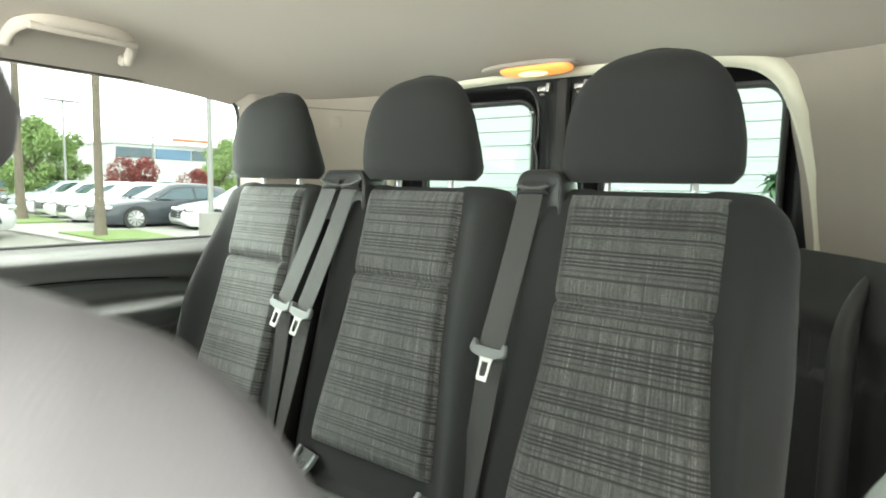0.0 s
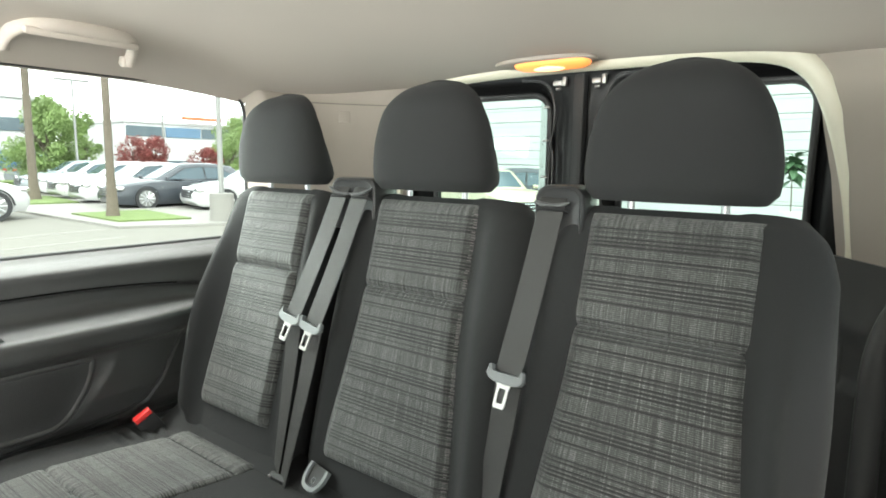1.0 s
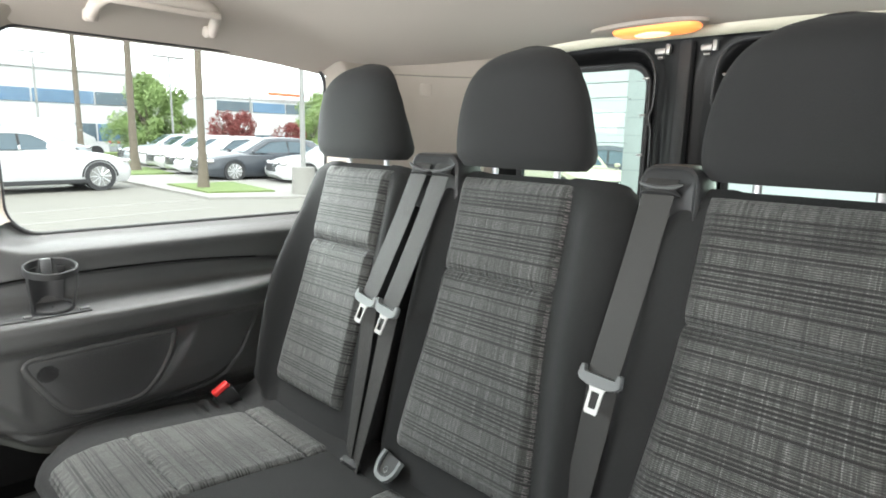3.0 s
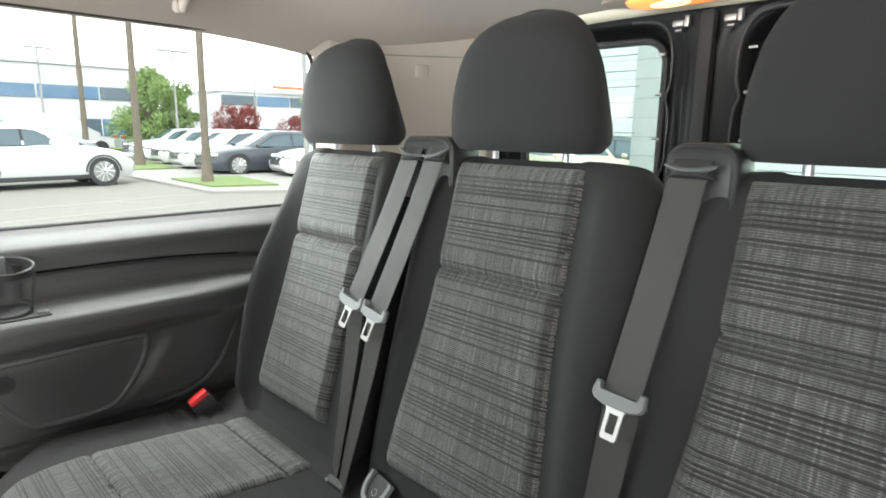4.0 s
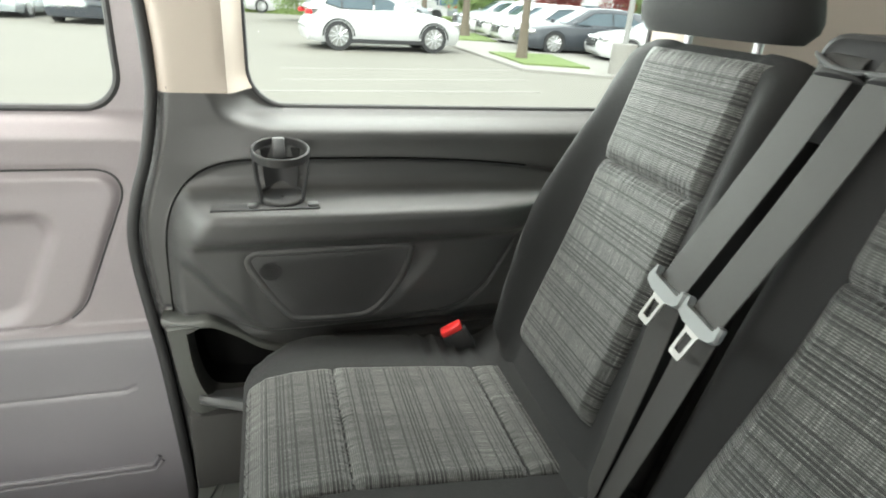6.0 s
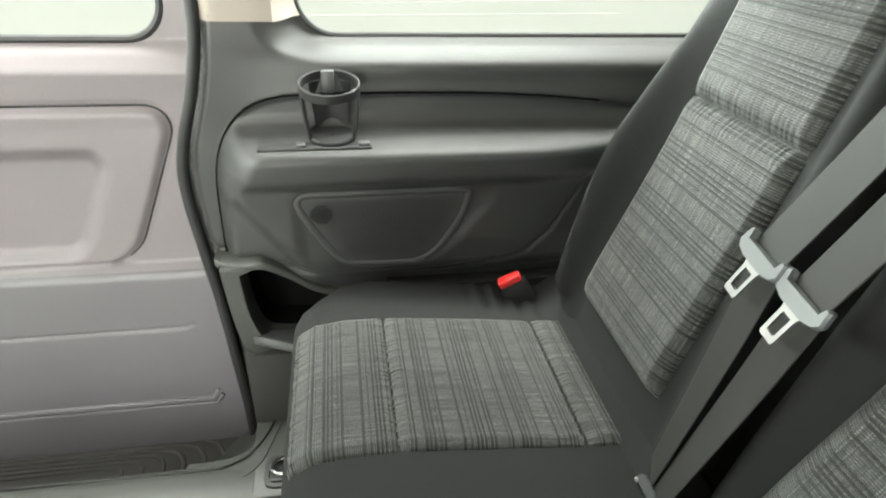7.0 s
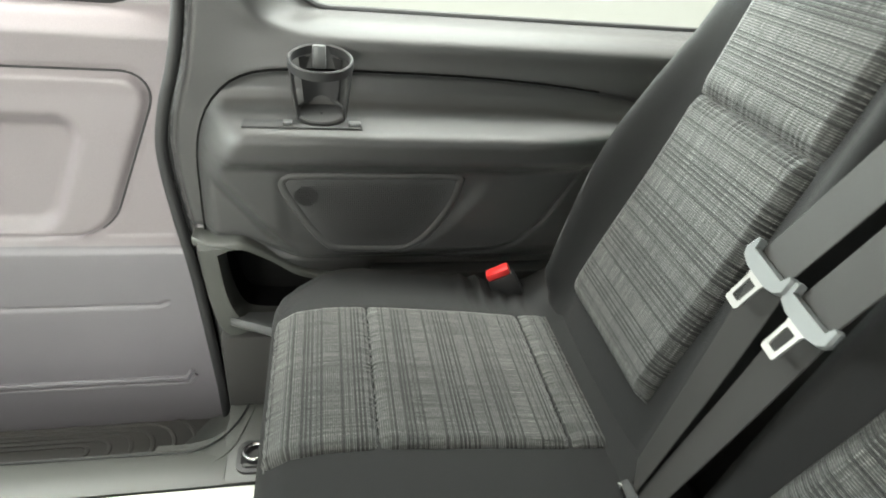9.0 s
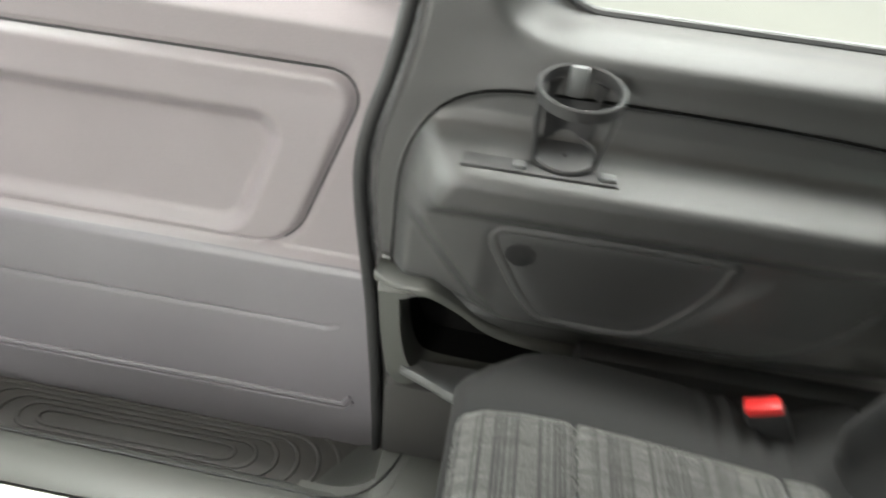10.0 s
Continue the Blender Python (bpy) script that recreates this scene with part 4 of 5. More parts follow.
bm = bmesh.new()
loops = []
for x in steps(-0.668, 0.650, 0.02):
    e = min(x + 0.668, 0.650 - x)
    r = 0.045 * (1 - math.sqrt(max(0, 1 - (1 - min(1, e / 0.05)) ** 2)))
    lift = 0.010 * sstep(0.036, 0.012, abs(x + 0.638))
    loop = [(x, y, seat_z(y) - r + lift * sstep(0.68, 0.75, y)) for y in (0.66 + r * 0.4, 0.665, 0.675, 0.69, 0.70, 0.72, 0.74, 0.77, 0.80, 0.84, 0.88, 0.92, *[0.94 + 0.006 * k for k in range(24)], 1.085, 1.11, 1.14)]
    loop += [(x, 1.20, 0.33), (x, 1.20, 0.24), (x, 0.72, 0.24), (x, 0.675, 0.26), (x, 0.66, 0.29)]
    # gathered cloth at the rear corner beside the buckle
    fold = sstep(-0.57, -0.62, x) * 0.004
    loop = [(a, b, c + fold * math.sin(b * 210) * sstep(0.92, 0.98, b) * sstep(1.12, 1.06, b)) for a, b, c in loop]
    # behind its front corner the cushion reaches out to the side panel
    out = 0.036 * sstep(-0.56, -0.668, x)
    loop = [(a - out * sstep(0.67, 0.78, b), b, c) for a, b, c in loop]
    loops.append(loop)
loft(bm, loops)
cushion = part("cushion", bm, PLAIN, bench, "long dark cloth seat cushion")
for pc in (-0.448, 0.0, 0.43):
    def place(u, v, pc=pc):
        y = 0.668 + 0.422 * v
        z = seat_z(y)
        t = Vector((0, 0.01, seat_z(y + 0.005) - seat_z(y - 0.005))).normalized()
        return Vector((pc + u, y, z)), Vector((0, -t.z, t.y))
    place.length = 0.46
    for a, b in ((0.0, 0.314), (0.314, 0.883), (0.883, 1.0)):
        part("seat_panel", cushion_panel(-0.133, 0.133, a, b, place, 0.008, uv_off=(pc, 0.3), edge=0.014, seam=-0.0012, nv=70), CLOTH, cushion, "plaid woven upholstery panel")
bm = bmesh.new()
for x in (-0.45, 0.45):
    rbox(bm, (x, 0.93, 0.14), (0.05, 0.42, 0.22), 0.01)
rbox(bm, (0, 0.93, 0.215), (1.20, 0.40, 0.06), 0.015)
part("frame", bm, PLASTIC_BLACK, bench, "black steel bench frame")
# child-seat anchor bezels in the crease: a pale horseshoe frame round a black well with a small round mark
for x in (-0.140, 0.150):
    mt = Matrix.Translation((x, 1.092, 0.384)) @ Matrix.Rotation(radians(50), 4, "X") @ Matrix.Rotation(radians(-8), 4, "Z")
    ring_o = [(-0.027, 0.020), (-0.027, -0.002), (-0.020, -0.019), (-0.010, -0.026), (0.010, -0.026), (0.020, -0.019), (0.027, -0.002), (0.027, 0.020)]
    ring_i = [(-0.019, 0.020), (-0.019, -0.001), (-0.014, -0.013), (-0.007, -0.017), (0.007, -0.017), (0.014, -0.013), (0.019, -0.001), (0.019, 0.020)]
    outer = [(p.x, p.y) for p in spline([(*q, 0) for q in ring_o], 30)]
    inner = [(p.x, p.y) for p in spline([(*q, 0) for q in ring_i], 30)]
    bm = bmesh.new()
    loops = [[mt @ Vector((*q, z)) for q in o] for o, z in ((outer, -0.006), (outer, 0.001), ([(a * 0.97, b * 0.97) for a, b in outer], 0.003), ([(a * 1.04, b * 1.04) for a, b in inner], 0.003), (inner, 0.001), (inner, -0.006), (outer, -0.006))]
    loft(bm, loops, closed=False)
    bmesh.ops.remove_doubles(bm, verts=bm.verts, dist=1e-6)
    bezel = part("anchor_bezel", bm, SILVER, bench, "pale child-seat anchor bezel")
    bm = bmesh.new()
    loft(bm, [[mt @ Vector((a, b, z)) for a, b in inner] for z in (-0.010, -0.003)])
    part("well", bm, RUBBER, bezel, "black anchor well")
    bm = bmesh.new()
    tube(bm, [mt @ Vector((0.005 * math.cos(w), -0.006 + 0.005 * math.sin(w), -0.002)) for w in (2 * math.pi * k / 20 for k in range(20))], 0.0008, 5, closed=True)
    part("round_mark", bm, SILVER, bezel, "small pale round mark")


# ---- seat belts ----
def belt_run(parent, top, mid, low, tongue_roll=0.0, slide=(0, 0, 0)):
    bm = bmesh.new()
    top, mid, low = Vector(top), Vector(mid), Vector(low)
    pts = spline([top.lerp(mid, -0.05) + Vector((0, 0.004, 0)), top, top.lerp(mid, 0.35) + Vector((0, 0.003, 0)), top.lerp(mid, 0.7) + Vector((0, 0.002, 0)), mid], 28)
    ribbon(bm, pts, 0.044, 0.0016)
    part("webbing", bm, WEB, parent, "grey woven belt webbing")
    bm = bmesh.new()
    pts = spline([mid + Vector((0, 0.006, -0.004)), mid.lerp(low, 0.3) + Vector((0, 0.008, 0)), mid.lerp(low, 0.7) + Vector((0, 0.004, 0)), low], 24)
    ribbon(bm, pts, 0.044, 0.0016, across=lambda s: (1, -0.5 * s, 0))
    part("webbing", bm, WEB, parent, "grey woven belt webbing")
    d = (mid - top).normalized()
    side = Vector((1, 0, 0))
    side = (side - d * side.dot(d)).normalized()
    nrm = d.cross(side)
    if nrm.y > 0:
        nrm = -nrm
    m = Matrix((side, d, nrm)).transposed().to_4x4()
    m = Matrix.Translation(mid + nrm * 0.004) @ m
    return m


def tongue(parent, m, plastic, metal):
    """Belt tongue: a plastic crossbar with two ears and a slotted metal blade, hanging along +y of m."""
    bm = bmesh.new()
    outline = [(-0.030, -0.015), (-0.0265, -0.016), (-0.024, -0.007), (0.024, -0.007), (0.0265, -0.016), (0.030, -0.015), (0.0325, -0.001), (0.028, 0.005), (0.016, 0.009), (-0.016, 0.009), (-0.028, 0.005), (-0.0325, -0.001)]
    loft(bm, [[m @ Vector((x * k, y * k, z)) for x, y in outline] for k, z in ((0.93, -0.005), (1, -0.002), (1, 0.003), (0.93, 0.0055))])
    part("tongue_grip", bm, plastic, parent)
    bm = bmesh.new()
    outer = [(-0.0125, 0.008), (0.0125, 0.008), (0.0102, 0.014), (0.0096, 0.041), (0.0080, 0.0445), (-0.0080, 0.0445), (-0.0096, 0.041), (-0.0102, 0.014)]
    inner = [(-0.0055, 0.0155), (0.0055, 0.0155), (0.0056, 0.018), (0.0054, 0.035), (0.0046, 0.0375), (-0.0046, 0.0375), (-0.0054, 0.035), (-0.0056, 0.018)]
    h = 0.0012
    loops = [[m @ Vector((x, y, z)) for x, y in o] for o, z in ((outer, -h), (outer, h), (inner, h), (inner, -h), (outer, -h))]
    loft(bm, loops, (False, False))
    bmesh.ops.remove_doubles(bm, verts=bm.verts, dist=1e-6)
    part("tongue_blade", bm, metal, parent, "slotted metal belt tongue", False)


def belt_guide(parent, x, w, slots):
    """Moulded hood on top of the backrest with an outlet slot for each belt."""
    y, z0, z1 = 1.236, 0.832, 0.934

    def arch(k, dz, yy):
        r = 0.024 * k
        a = w * k
        top = z1 - dz
        pts = [(x - a, yy, z0)]
        for i in range(7):
            t = math.pi - math.pi / 2 * i / 6
            pts.append((x - a + r + r * math.cos(t), yy, top - r + r * math.sin(t)))
        for i in range(7):
            t = math.pi / 2 - math.pi / 2 * i / 6
            pts.append((x + a - r + r * math.cos(t), yy, top - r + r * math.sin(t)))
        return pts + [(x + a, yy, z0)]
    bm = bmesh.new()
    loft(bm, [arch(0.80, 0.010, y + 0.004), arch(0.90, 0.005, y), arch(0.97, 0.001, y + 0.003), arch(1.0, 0.0, y + 0.010), arch(1.0, 0.0, y + 0.05), arch(0.95, 0.006, y + 0.066), arch(0.82, 0.02, y + 0.076)])
    hood = part("belt_outlet", bm, PLASTIC_BLACK, parent, "dark moulded belt outlet hood")
    for sx in slots:
        # a mouth a little wider than the belt, under a lip that droops towards the hood's middle
        bm = bmesh.new()
        pts = spline([(sx - 0.027, y - 0.0005, 0.893), (sx - 0.015, y - 0.003, 0.898), (sx, y - 0.003, 0.899), (sx + 0.015, y - 0.003, 0.898), (sx + 0.027, y - 0.0005, 0.893)], 24)
        tube(bm, pts, lambda s: 0.0105 * math.sqrt(max(0.06, 1 - (2 * s - 1) ** 2)), 10, flat=0.55)
        part("outlet_slot", bm, RUBBER, hood, "black drooping belt mouth")
        out = 0 if len(slots) == 1 else (1 if sx > x else -1)
        bm = bmesh.new()
        pts = spline([(sx + k * 0.030, y - 0.004 - 0.004 * (1 - k * k), 0.909 - 0.006 * (1 - k * k) + 0.006 * out * k) for k in (-1, -0.6, 0, 0.6, 1)], 24)
        tube(bm, pts, lambda s: 0.0040 * math.sqrt(max(0.10, 1 - (2 * s - 1) ** 4)), 10, flat=0.8)
        part("outlet_lip", bm, GREY_PLASTIC, hood, "grey curved lip over the belt mouth")


belt = thing("seat_belt", "grey belt hanging with pale grey tongue on the bench", "seat belt", "seat belts")
m = belt_run(belt, (-0.212, 1.231, 0.902), (-0.252, 1.137, 0.658), (-0.264, 1.096, 0.335))
tongue(belt, m, SILVER, METAL)
belt = thing("seat_belt", "grey belt hanging with pale grey tongue beside its twin", "seat belt", "seat belts")
m = belt_run(belt, (-0.155, 1.231, 0.902), (-0.193, 1.137, 0.650), (-0.228, 1.082, 0.335))
tongue(belt, m, SILVER, METAL)
belt_guide(belt, -0.183, 0.062, (-0.212, -0.155))
belt = thing("seat_belt", "grey belt hanging with dark grey tongue on the bench", "seat belt", "seat belts")
m = belt_run(belt, (0.252, 1.231, 0.902), (0.238, 1.137, 0.652), (0.208, 1.10, 0.330))
tongue(belt, m, GREY_PLASTIC, METAL)
belt_guide(belt, 0.260, 0.041, (0.252,))

clip = thing("belt_anchor", "black belt anchor in the crease of the bench", "belt anchor")
bm = bmesh.new()
rbox(bm, (-0.238, 1.086, 0.349), (0.050, 0.014, 0.014), 0.004, Matrix.Rotation(radians(25), 4, "X"))
part("body", bm, RUBBER, clip)
bm = bmesh.new()
cyl(bm, (-0.258, 1.080, 0.351), (-0.258, 1.077, 0.350), 0.0035, seg=12)
part("bolt", bm, METAL, clip, "small metal bolt")

# buckle with red button beside the cushion
buckle = thing("belt_buckle", "black belt buckle with red release button by the cushion", "buckle")
mb = pose(-0.648, 1.028, 0.378, 32, 0, -10)
bm = bmesh.new()
rbox(bm, mb @ Vector((0, 0.0, -0.022)), (0.026, 0.046, 0.050), 0.006, mb.to_3x3().to_4x4())
part("housing", bm, RUBBER, buckle)
bm = bmesh.new()
rbox(bm, mb @ Vector((0.004, 0.0, 0.010)), (0.021, 0.040, 0.013), 0.003, mb.to_3x3().to_4x4())
part("button", bm, RED, buckle, "red release button")

# ---- cup holder ----
cup = thing("cup_holder", "black clip-on cup holder on the side ledge", "cup holder")
CX, CY, CZ = -0.748, 0.739, 0.604


def ring(bm, r_out, r_in, z0, z1, k=40):
    loft(bm, [[(CX + r * math.cos(2 * math.pi * i / k), CY + r * math.sin(2 * math.pi * i / k), z) for i in range(k)] for r, z in
              ((r_in, z0), (r_out, z0), (r_out, z1 - 0.002), (r_out - 0.002, z1), (r_in + 0.002, z1), (r_in, z1 - 0.002), (r_in, z0))], (False, False))
    bmesh.ops.remove_doubles(bm, verts=bm.verts, dist=1e-6)


def lean(bm):
    """The holder leans into the cabin."""
    at = Vector((CX, CY, 0.690))
    bmesh.ops.rotate(bm, cent=at, matrix=Matrix.Rotation(radians(11), 3, "Y"), verts=bm.verts)


bm = bmesh.new()
ring(bm, 0.0470, 0.0425, 0.684, 0.698)
lean(bm)
part("rim", bm, PLASTIC_BLACK, cup, "black round rim")
for a0 in (68, -68):
    bm = bmesh.new()
    ca, sa = math.cos(radians(a0)), math.sin(radians(a0))
    ribbon(bm, spline([(CX + r * ca, CY + r * sa, z) for r, z in ((0.0445, 0.685), (0.0435, 0.665), (0.0400, 0.635), (0.0365, 0.606))], 12), 0.0085, 0.0045, across=(-sa, ca, 0))
    lean(bm)
    part("strut", bm, PLASTIC_BLACK, cup, "slim side strut")
bm = bmesh.new()
ks = [radians(135 + 90 * i / 10) for i in range(11)]
lo = [[(CX + r * math.cos(k), CY + r * math.sin(k), z) for k in ks] for r, z in ((0.0455, 0.680), (0.037, 0.604), (0.0345, 0.604), (0.0425, 0.680), (0.0455, 0.680))]
loft(bm, lo, (False, False), closed=False)
lean(bm)
part("cage", bm, PLASTIC_BLACK, cup, "curved back wall")
bm = bmesh.new()
ring(bm, 0.0375, 0.001, 0.602, 0.607)
ring(bm, 0.0378, 0.0340, 0.606, 0.613)
lean(bm)
part("base", bm, PLASTIC_BLACK, cup)
bm = bmesh.new()
rbox(bm, (CX - 0.032, CY - 0.002, 0.683), (0.012, 0.020, 0.034), 0.003, Matrix.Rotation(radians(-14), 4, "Y"))
lean(bm)
part("spring_tab", bm, GREY_PLASTIC, cup, "pale grey spring tab")
bm = bmesh.new()
rbox(bm, (-0.736, 0.712, 0.5995), (0.030, 0.175, 0.005), 0.002)
rail = part("rail", bm, RUBBER, cup, "flat slotted mounting rail")
for y, l in ((0.788, 0.018), (0.690, 0.014)):
    bm = bmesh.new()
    rbox(bm, (-0.733, y, 0.604), (0.014, l, 0.006), 0.002)
    part("clip", bm, GREY_PLASTIC, rail, "small grey clip of the rail")

# ---- ceiling fittings ----
lamp = thing("ceiling_lamp", "lit oblong courtesy lamp on the beige headliner", "ceiling lamp")


def lozenge(cx, cy, a, b, dome, z0, point=2.6, tilt=-0.10, k=44):
    """A flat rounded plate under the headliner, domed downwards."""
    bm = bmesh.new()
    loops = []
    for f, d in ((1.0, 0.012), (1.0, 0.0), (0.97, -dome * 0.45), (0.86, -dome * 0.8), (0.6, -dome), (0.2, -dome * 1.05)):
        loop = []
        for i in range(k):
            w = 2 * math.pi * i / k
            x, y = a * f * math.copysign(abs(math.cos(w)) ** (2 / point), math.cos(w)), b * f * math.copysign(abs(math.sin(w)) ** (2 / point), math.sin(w))
            loop.append((cx + x, cy + y, z0 + d + tilt * y))
        loops.append(loop)
    loft(bm, loops)
    return bm


part("housing", lozenge(-0.066, 1.795, 0.140, 0.042, 0.004, 1.217, 2.2), BEIGE_TRIM, lamp, "beige lamp surround")
part("lens", lozenge(-0.042, 1.792, 0.102, 0.031, 0.011, 1.212, 3.0), LAMP_LENS, lamp, "glowing amber lens")
part("bulb_window", lozenge(-0.046, 1.787, 0.042, 0.018, 0.004, 1.2015, 2.0), LAMP_BULB, lamp, "bright middle of the lens")
handle = thing("grab_handle", "beige folding grab handle above the side window", "grab handle")
bm = bmesh.new()
tube(bm, spline([(-0.752, 0.848, 1.180), (-0.738, 0.850, 1.193), (-0.706, 0.858, 1.209), (-0.678, 0.884, 1.218), (-0.666, 0.925, 1.221), (-0.664, 0.97, 1.221), (-0.666, 1.015, 1.221), (-0.678, 1.056, 1.218), (-0.706, 1.082, 1.209), (-0.738, 1.090, 1.193), (-0.752, 1.092, 1.180)], 60), 0.0105, 14, flat=1.45)
part("grip", bm, BEIGE, handle)
bm = bmesh.new()
rbox(bm, (-0.706, 0.97, 1.216), (0.085, 0.215, 0.016), 0.007, Matrix.Rotation(radians(20), 4, "Y"))
part("recess_plate", bm, BEIGE, handle)
for y in (0.850, 1.088):
    bm = bmesh.new()
    rbox(bm, (-0.756, y, 1.182), (0.022, 0.028, 0.026), 0.008, Matrix.Rotation(radians(20), 4, "Y"), seg=3)
    part("foot", bm, BEIGE, handle)

# floor ring in its cup
anchor = thing("lashing_ring", "chrome lashing ring in a black floor cup", "lashing ring")
bm = bmesh.new()
cup_o, cup_i = rrect_outline(-0.646, -0.576, 0.578, 0.650, 0.020), rrect_outline(-0.638, -0.584, 0.586, 0.642, 0.016)
loft(bm, [[(x, y, z) for x, y in o] for o, z in ((cup_o, 0.004), (cup_o, 0.013), (cup_i, 0.014), (cup_i, 0.009))])
part("cup", bm, PLASTIC_BLACK, anchor)
bm = bmesh.new()
tube(bm, [(-0.616 + 0.020 * math.cos(a), 0.610 + 0.019 * math.sin(a), 0.019 + 0.004 * math.cos(a)) for a in (2 * math.pi * k / 32 for k in range(32))], 0.0040, 10, closed=True)
part("ring", bm, CHROME, anchor, "chrome ring")
bm = bmesh.new()
rbox(bm, (-0.592, 0.612, 0.012), (0.010, 0.046, 0.008), 0.003)
part("hinge", bm, PLASTIC_BLACK, anchor)

# ---- seat of the row ahead, and an added unseen one ----
def front_seat(sx):
    ob = thing("front_seat", "grey cloth seat of the row ahead with headrest", "seat", "seats of the row ahead")
    bm = bmesh.new()
    pillow(bm, [(0.285, 0.30), (0.33, 0.45), (0.37, 0.60), (0.40, 0.72), (0.418, 0.814), (0.431, 0.878)], lambda s: 0.180 - 0.085 * (1 - ends(s, 0.05, 0.26)), lambda s: 0.062 * ends(s, 0.05, 0.14), sx, 3.5, 48)
    part("backrest", bm, GREY_CLOTH, ob)
    headrest(ob, sx - 0.037, 0.3895, 0.897, 0.118, GREY_CLOTH, 0.19)
    bm = bmesh.new()
    cyl(bm, (sx + 0.020, 0.446, 0.840), (sx + 0.020, 0.446, 0.860), 0.014, 0.013, seg=18)
    cyl(bm, (sx + 0.020, 0.446, 0.860), (sx + 0.020, 0.446, 0.869), 0.013, 0.004, seg=18)
    part("post_guide", bm, RUBBER, ob, "black collar on the seat's top")
    bm = bmesh.new()
    rbox(bm, (sx, 0.13, 0.33), (0.36, 0.46, 0.13), 0.05, seg=4)
    part("cushion", bm, GREY_CLOTH, ob)
    bm = bmesh.new()
    rbox(bm, (sx, 0.13, 0.135), (0.30, 0.40, 0.27), 0.02)
    part("base", bm, PLASTIC_BLACK, ob)


front_seat(0.472)
# added out of view to keep doorway light off the lower bench
front_seat(0.112)


# ---- outside ----
GZ = -0.62
ASPHALT = shader("asphalt", (0.195, 0.184, 0.160), 0.9, grain=0.4, scale=60, bump=0.3, vary=0.15, big=0.4)
CONCRETE = shader("concrete", (0.26, 0.25, 0.23), 0.9, grain=0.25, scale=40, vary=0.1, big=0.7)
GRASS = shader("lawn", (0.15, 0.21, 0.06), 0.95, grain=0.5, scale=80, bump=0.6, vary=0.3, big=3)
WHITE_WALL = shader("white_facade", (0.44, 0.44, 0.44), 0.8, grain=0.08, scale=8, vary=0.05, big=0.2)
BLUE_GLASS = shader("blue_glazing", (0.09, 0.17, 0.27), 0.25, grain=0.3, scale=0.6, vary=0.3, big=0.15)
DARK_GLASS = shader("dark_glazing", (0.06, 0.09, 0.11), 0.12, grain=0.2, scale=1, vary=0.3, big=0.3)
CAR_WHITE = shader("white_car_paint", (0.50, 0.50, 0.50), 0.22, grain=0.02, vary=0.02)
CAR_CREAM = shader("cream_car_paint", (0.40, 0.37, 0.27), 0.25, grain=0.02, vary=0.02)
CAR_BLACK = shader("black_car_paint", (0.05, 0.055, 0.065), 0.18, grain=0.02, vary=0.05)
CAR_GREY = shader("grey_car_paint", (0.35, 0.38, 0.40), 0.22, 0.3, grain=0.02, vary=0.05)
TYRE = shader("tyre_rubber", (0.035, 0.035, 0.037), 0.8, grain=0.3, scale=60)
RIM = shader("alloy_rim", (0.55, 0.55, 0.56), 0.3, 0.8, grain=0.05)
BARK = shader("palm_bark", (0.18, 0.15, 0.115), 0.95, grain=0.6, scale=25, bump=0.8, vary=0.25, big=6)
LEAF = shader("tree_leaf", (0.21, 0.30, 0.10), 0.6, grain=0.3, scale=3, vary=0.4, big=1.2)
LEAF_RED = shader("red_leaf", (0.20, 0.045, 0.04), 0.7, grain=0.3, scale=3, vary=0.4, big=1.2)
LEAF_DARK = shader("dark_broad_leaf", (0.055, 0.11, 0.05), 0.45, grain=0.3, scale=30, vary=0.3, big=6)
STEEL = shader("galvanised_steel", (0.27, 0.27, 0.26), 0.55, 0.2, grain=0.2, scale=10)
LAMP_RED = shader("red_lamp_glass", (0.55, 0.02, 0.02), 0.2, vary=0.05)
SIGN = shader("orange_red_sign", (0.75, 0.14, 0.06), 0.6, vary=0.05)

bm = bmesh.new()
r = 600
vs = [bm.verts.new((x, y, GZ)) for x, y in ((-r, -r), (r, -r), (r, r), (-r, r))]
bm.faces.new(vs)
structure(finish(bm, "ground", ASPHALT, None, False), "grey asphalt of a car park", "ground")


def slab(name, material, pts, z0, z1, label, category):
    bm = bmesh.new()
    loft(bm, [[(x, y, z0) for x, y in pts], [(x, y, z1) for x, y in pts]])
    return structure(finish(bm, name, material, None, False), label, category)


slab("pavement", CONCRETE, [(-13.2, 6.6), (-12.0, 9.0), (-12.0, 14), (-27, 11.5), (-27, 8.4), (-20, 6.6)], GZ - 0.02, GZ + 0.06, "pale concrete island kerb between parking bays", "pavement")
slab("lawn_strip", GRASS, [(-14.1, 7.0), (-13.6, 8.6), (-16.8, 9.0), (-17.0, 7.1)], GZ, GZ + 0.10, "clipped green grass in the kerb island", "grass")
slab("lawn_strip", GRASS, [(-21.5, 7.2), (-21.3, 9.0), (-25.5, 9.6), (-26.0, 8.0)], GZ, GZ + 0.10, "clipped green grass in the kerb island", "grass")
slab("lawn_far", GRASS, [(-36, -30), (-36, 30), (-38.5, 30), (-38.5, -30)], GZ, GZ + 0.3, "green hedge strip along the street", "grass")
for k, (a, b) in enumerate((((-12.4, 1.0), (-13.3, 6.4)), ((-10.8, 1.0), (-11.6, 6.0)), ((-9.4, -1.0), (-10.0, 5.6)))):
    (x0, y0), (x1, y1) = a, b
    slab("bay_line", CONCRETE, [(x0, y0), (x1, y1), (x1 - 0.1, y1), (x0 - 0.1, y0)], GZ, GZ + 0.006, "faded pale parking bay line", "marking")


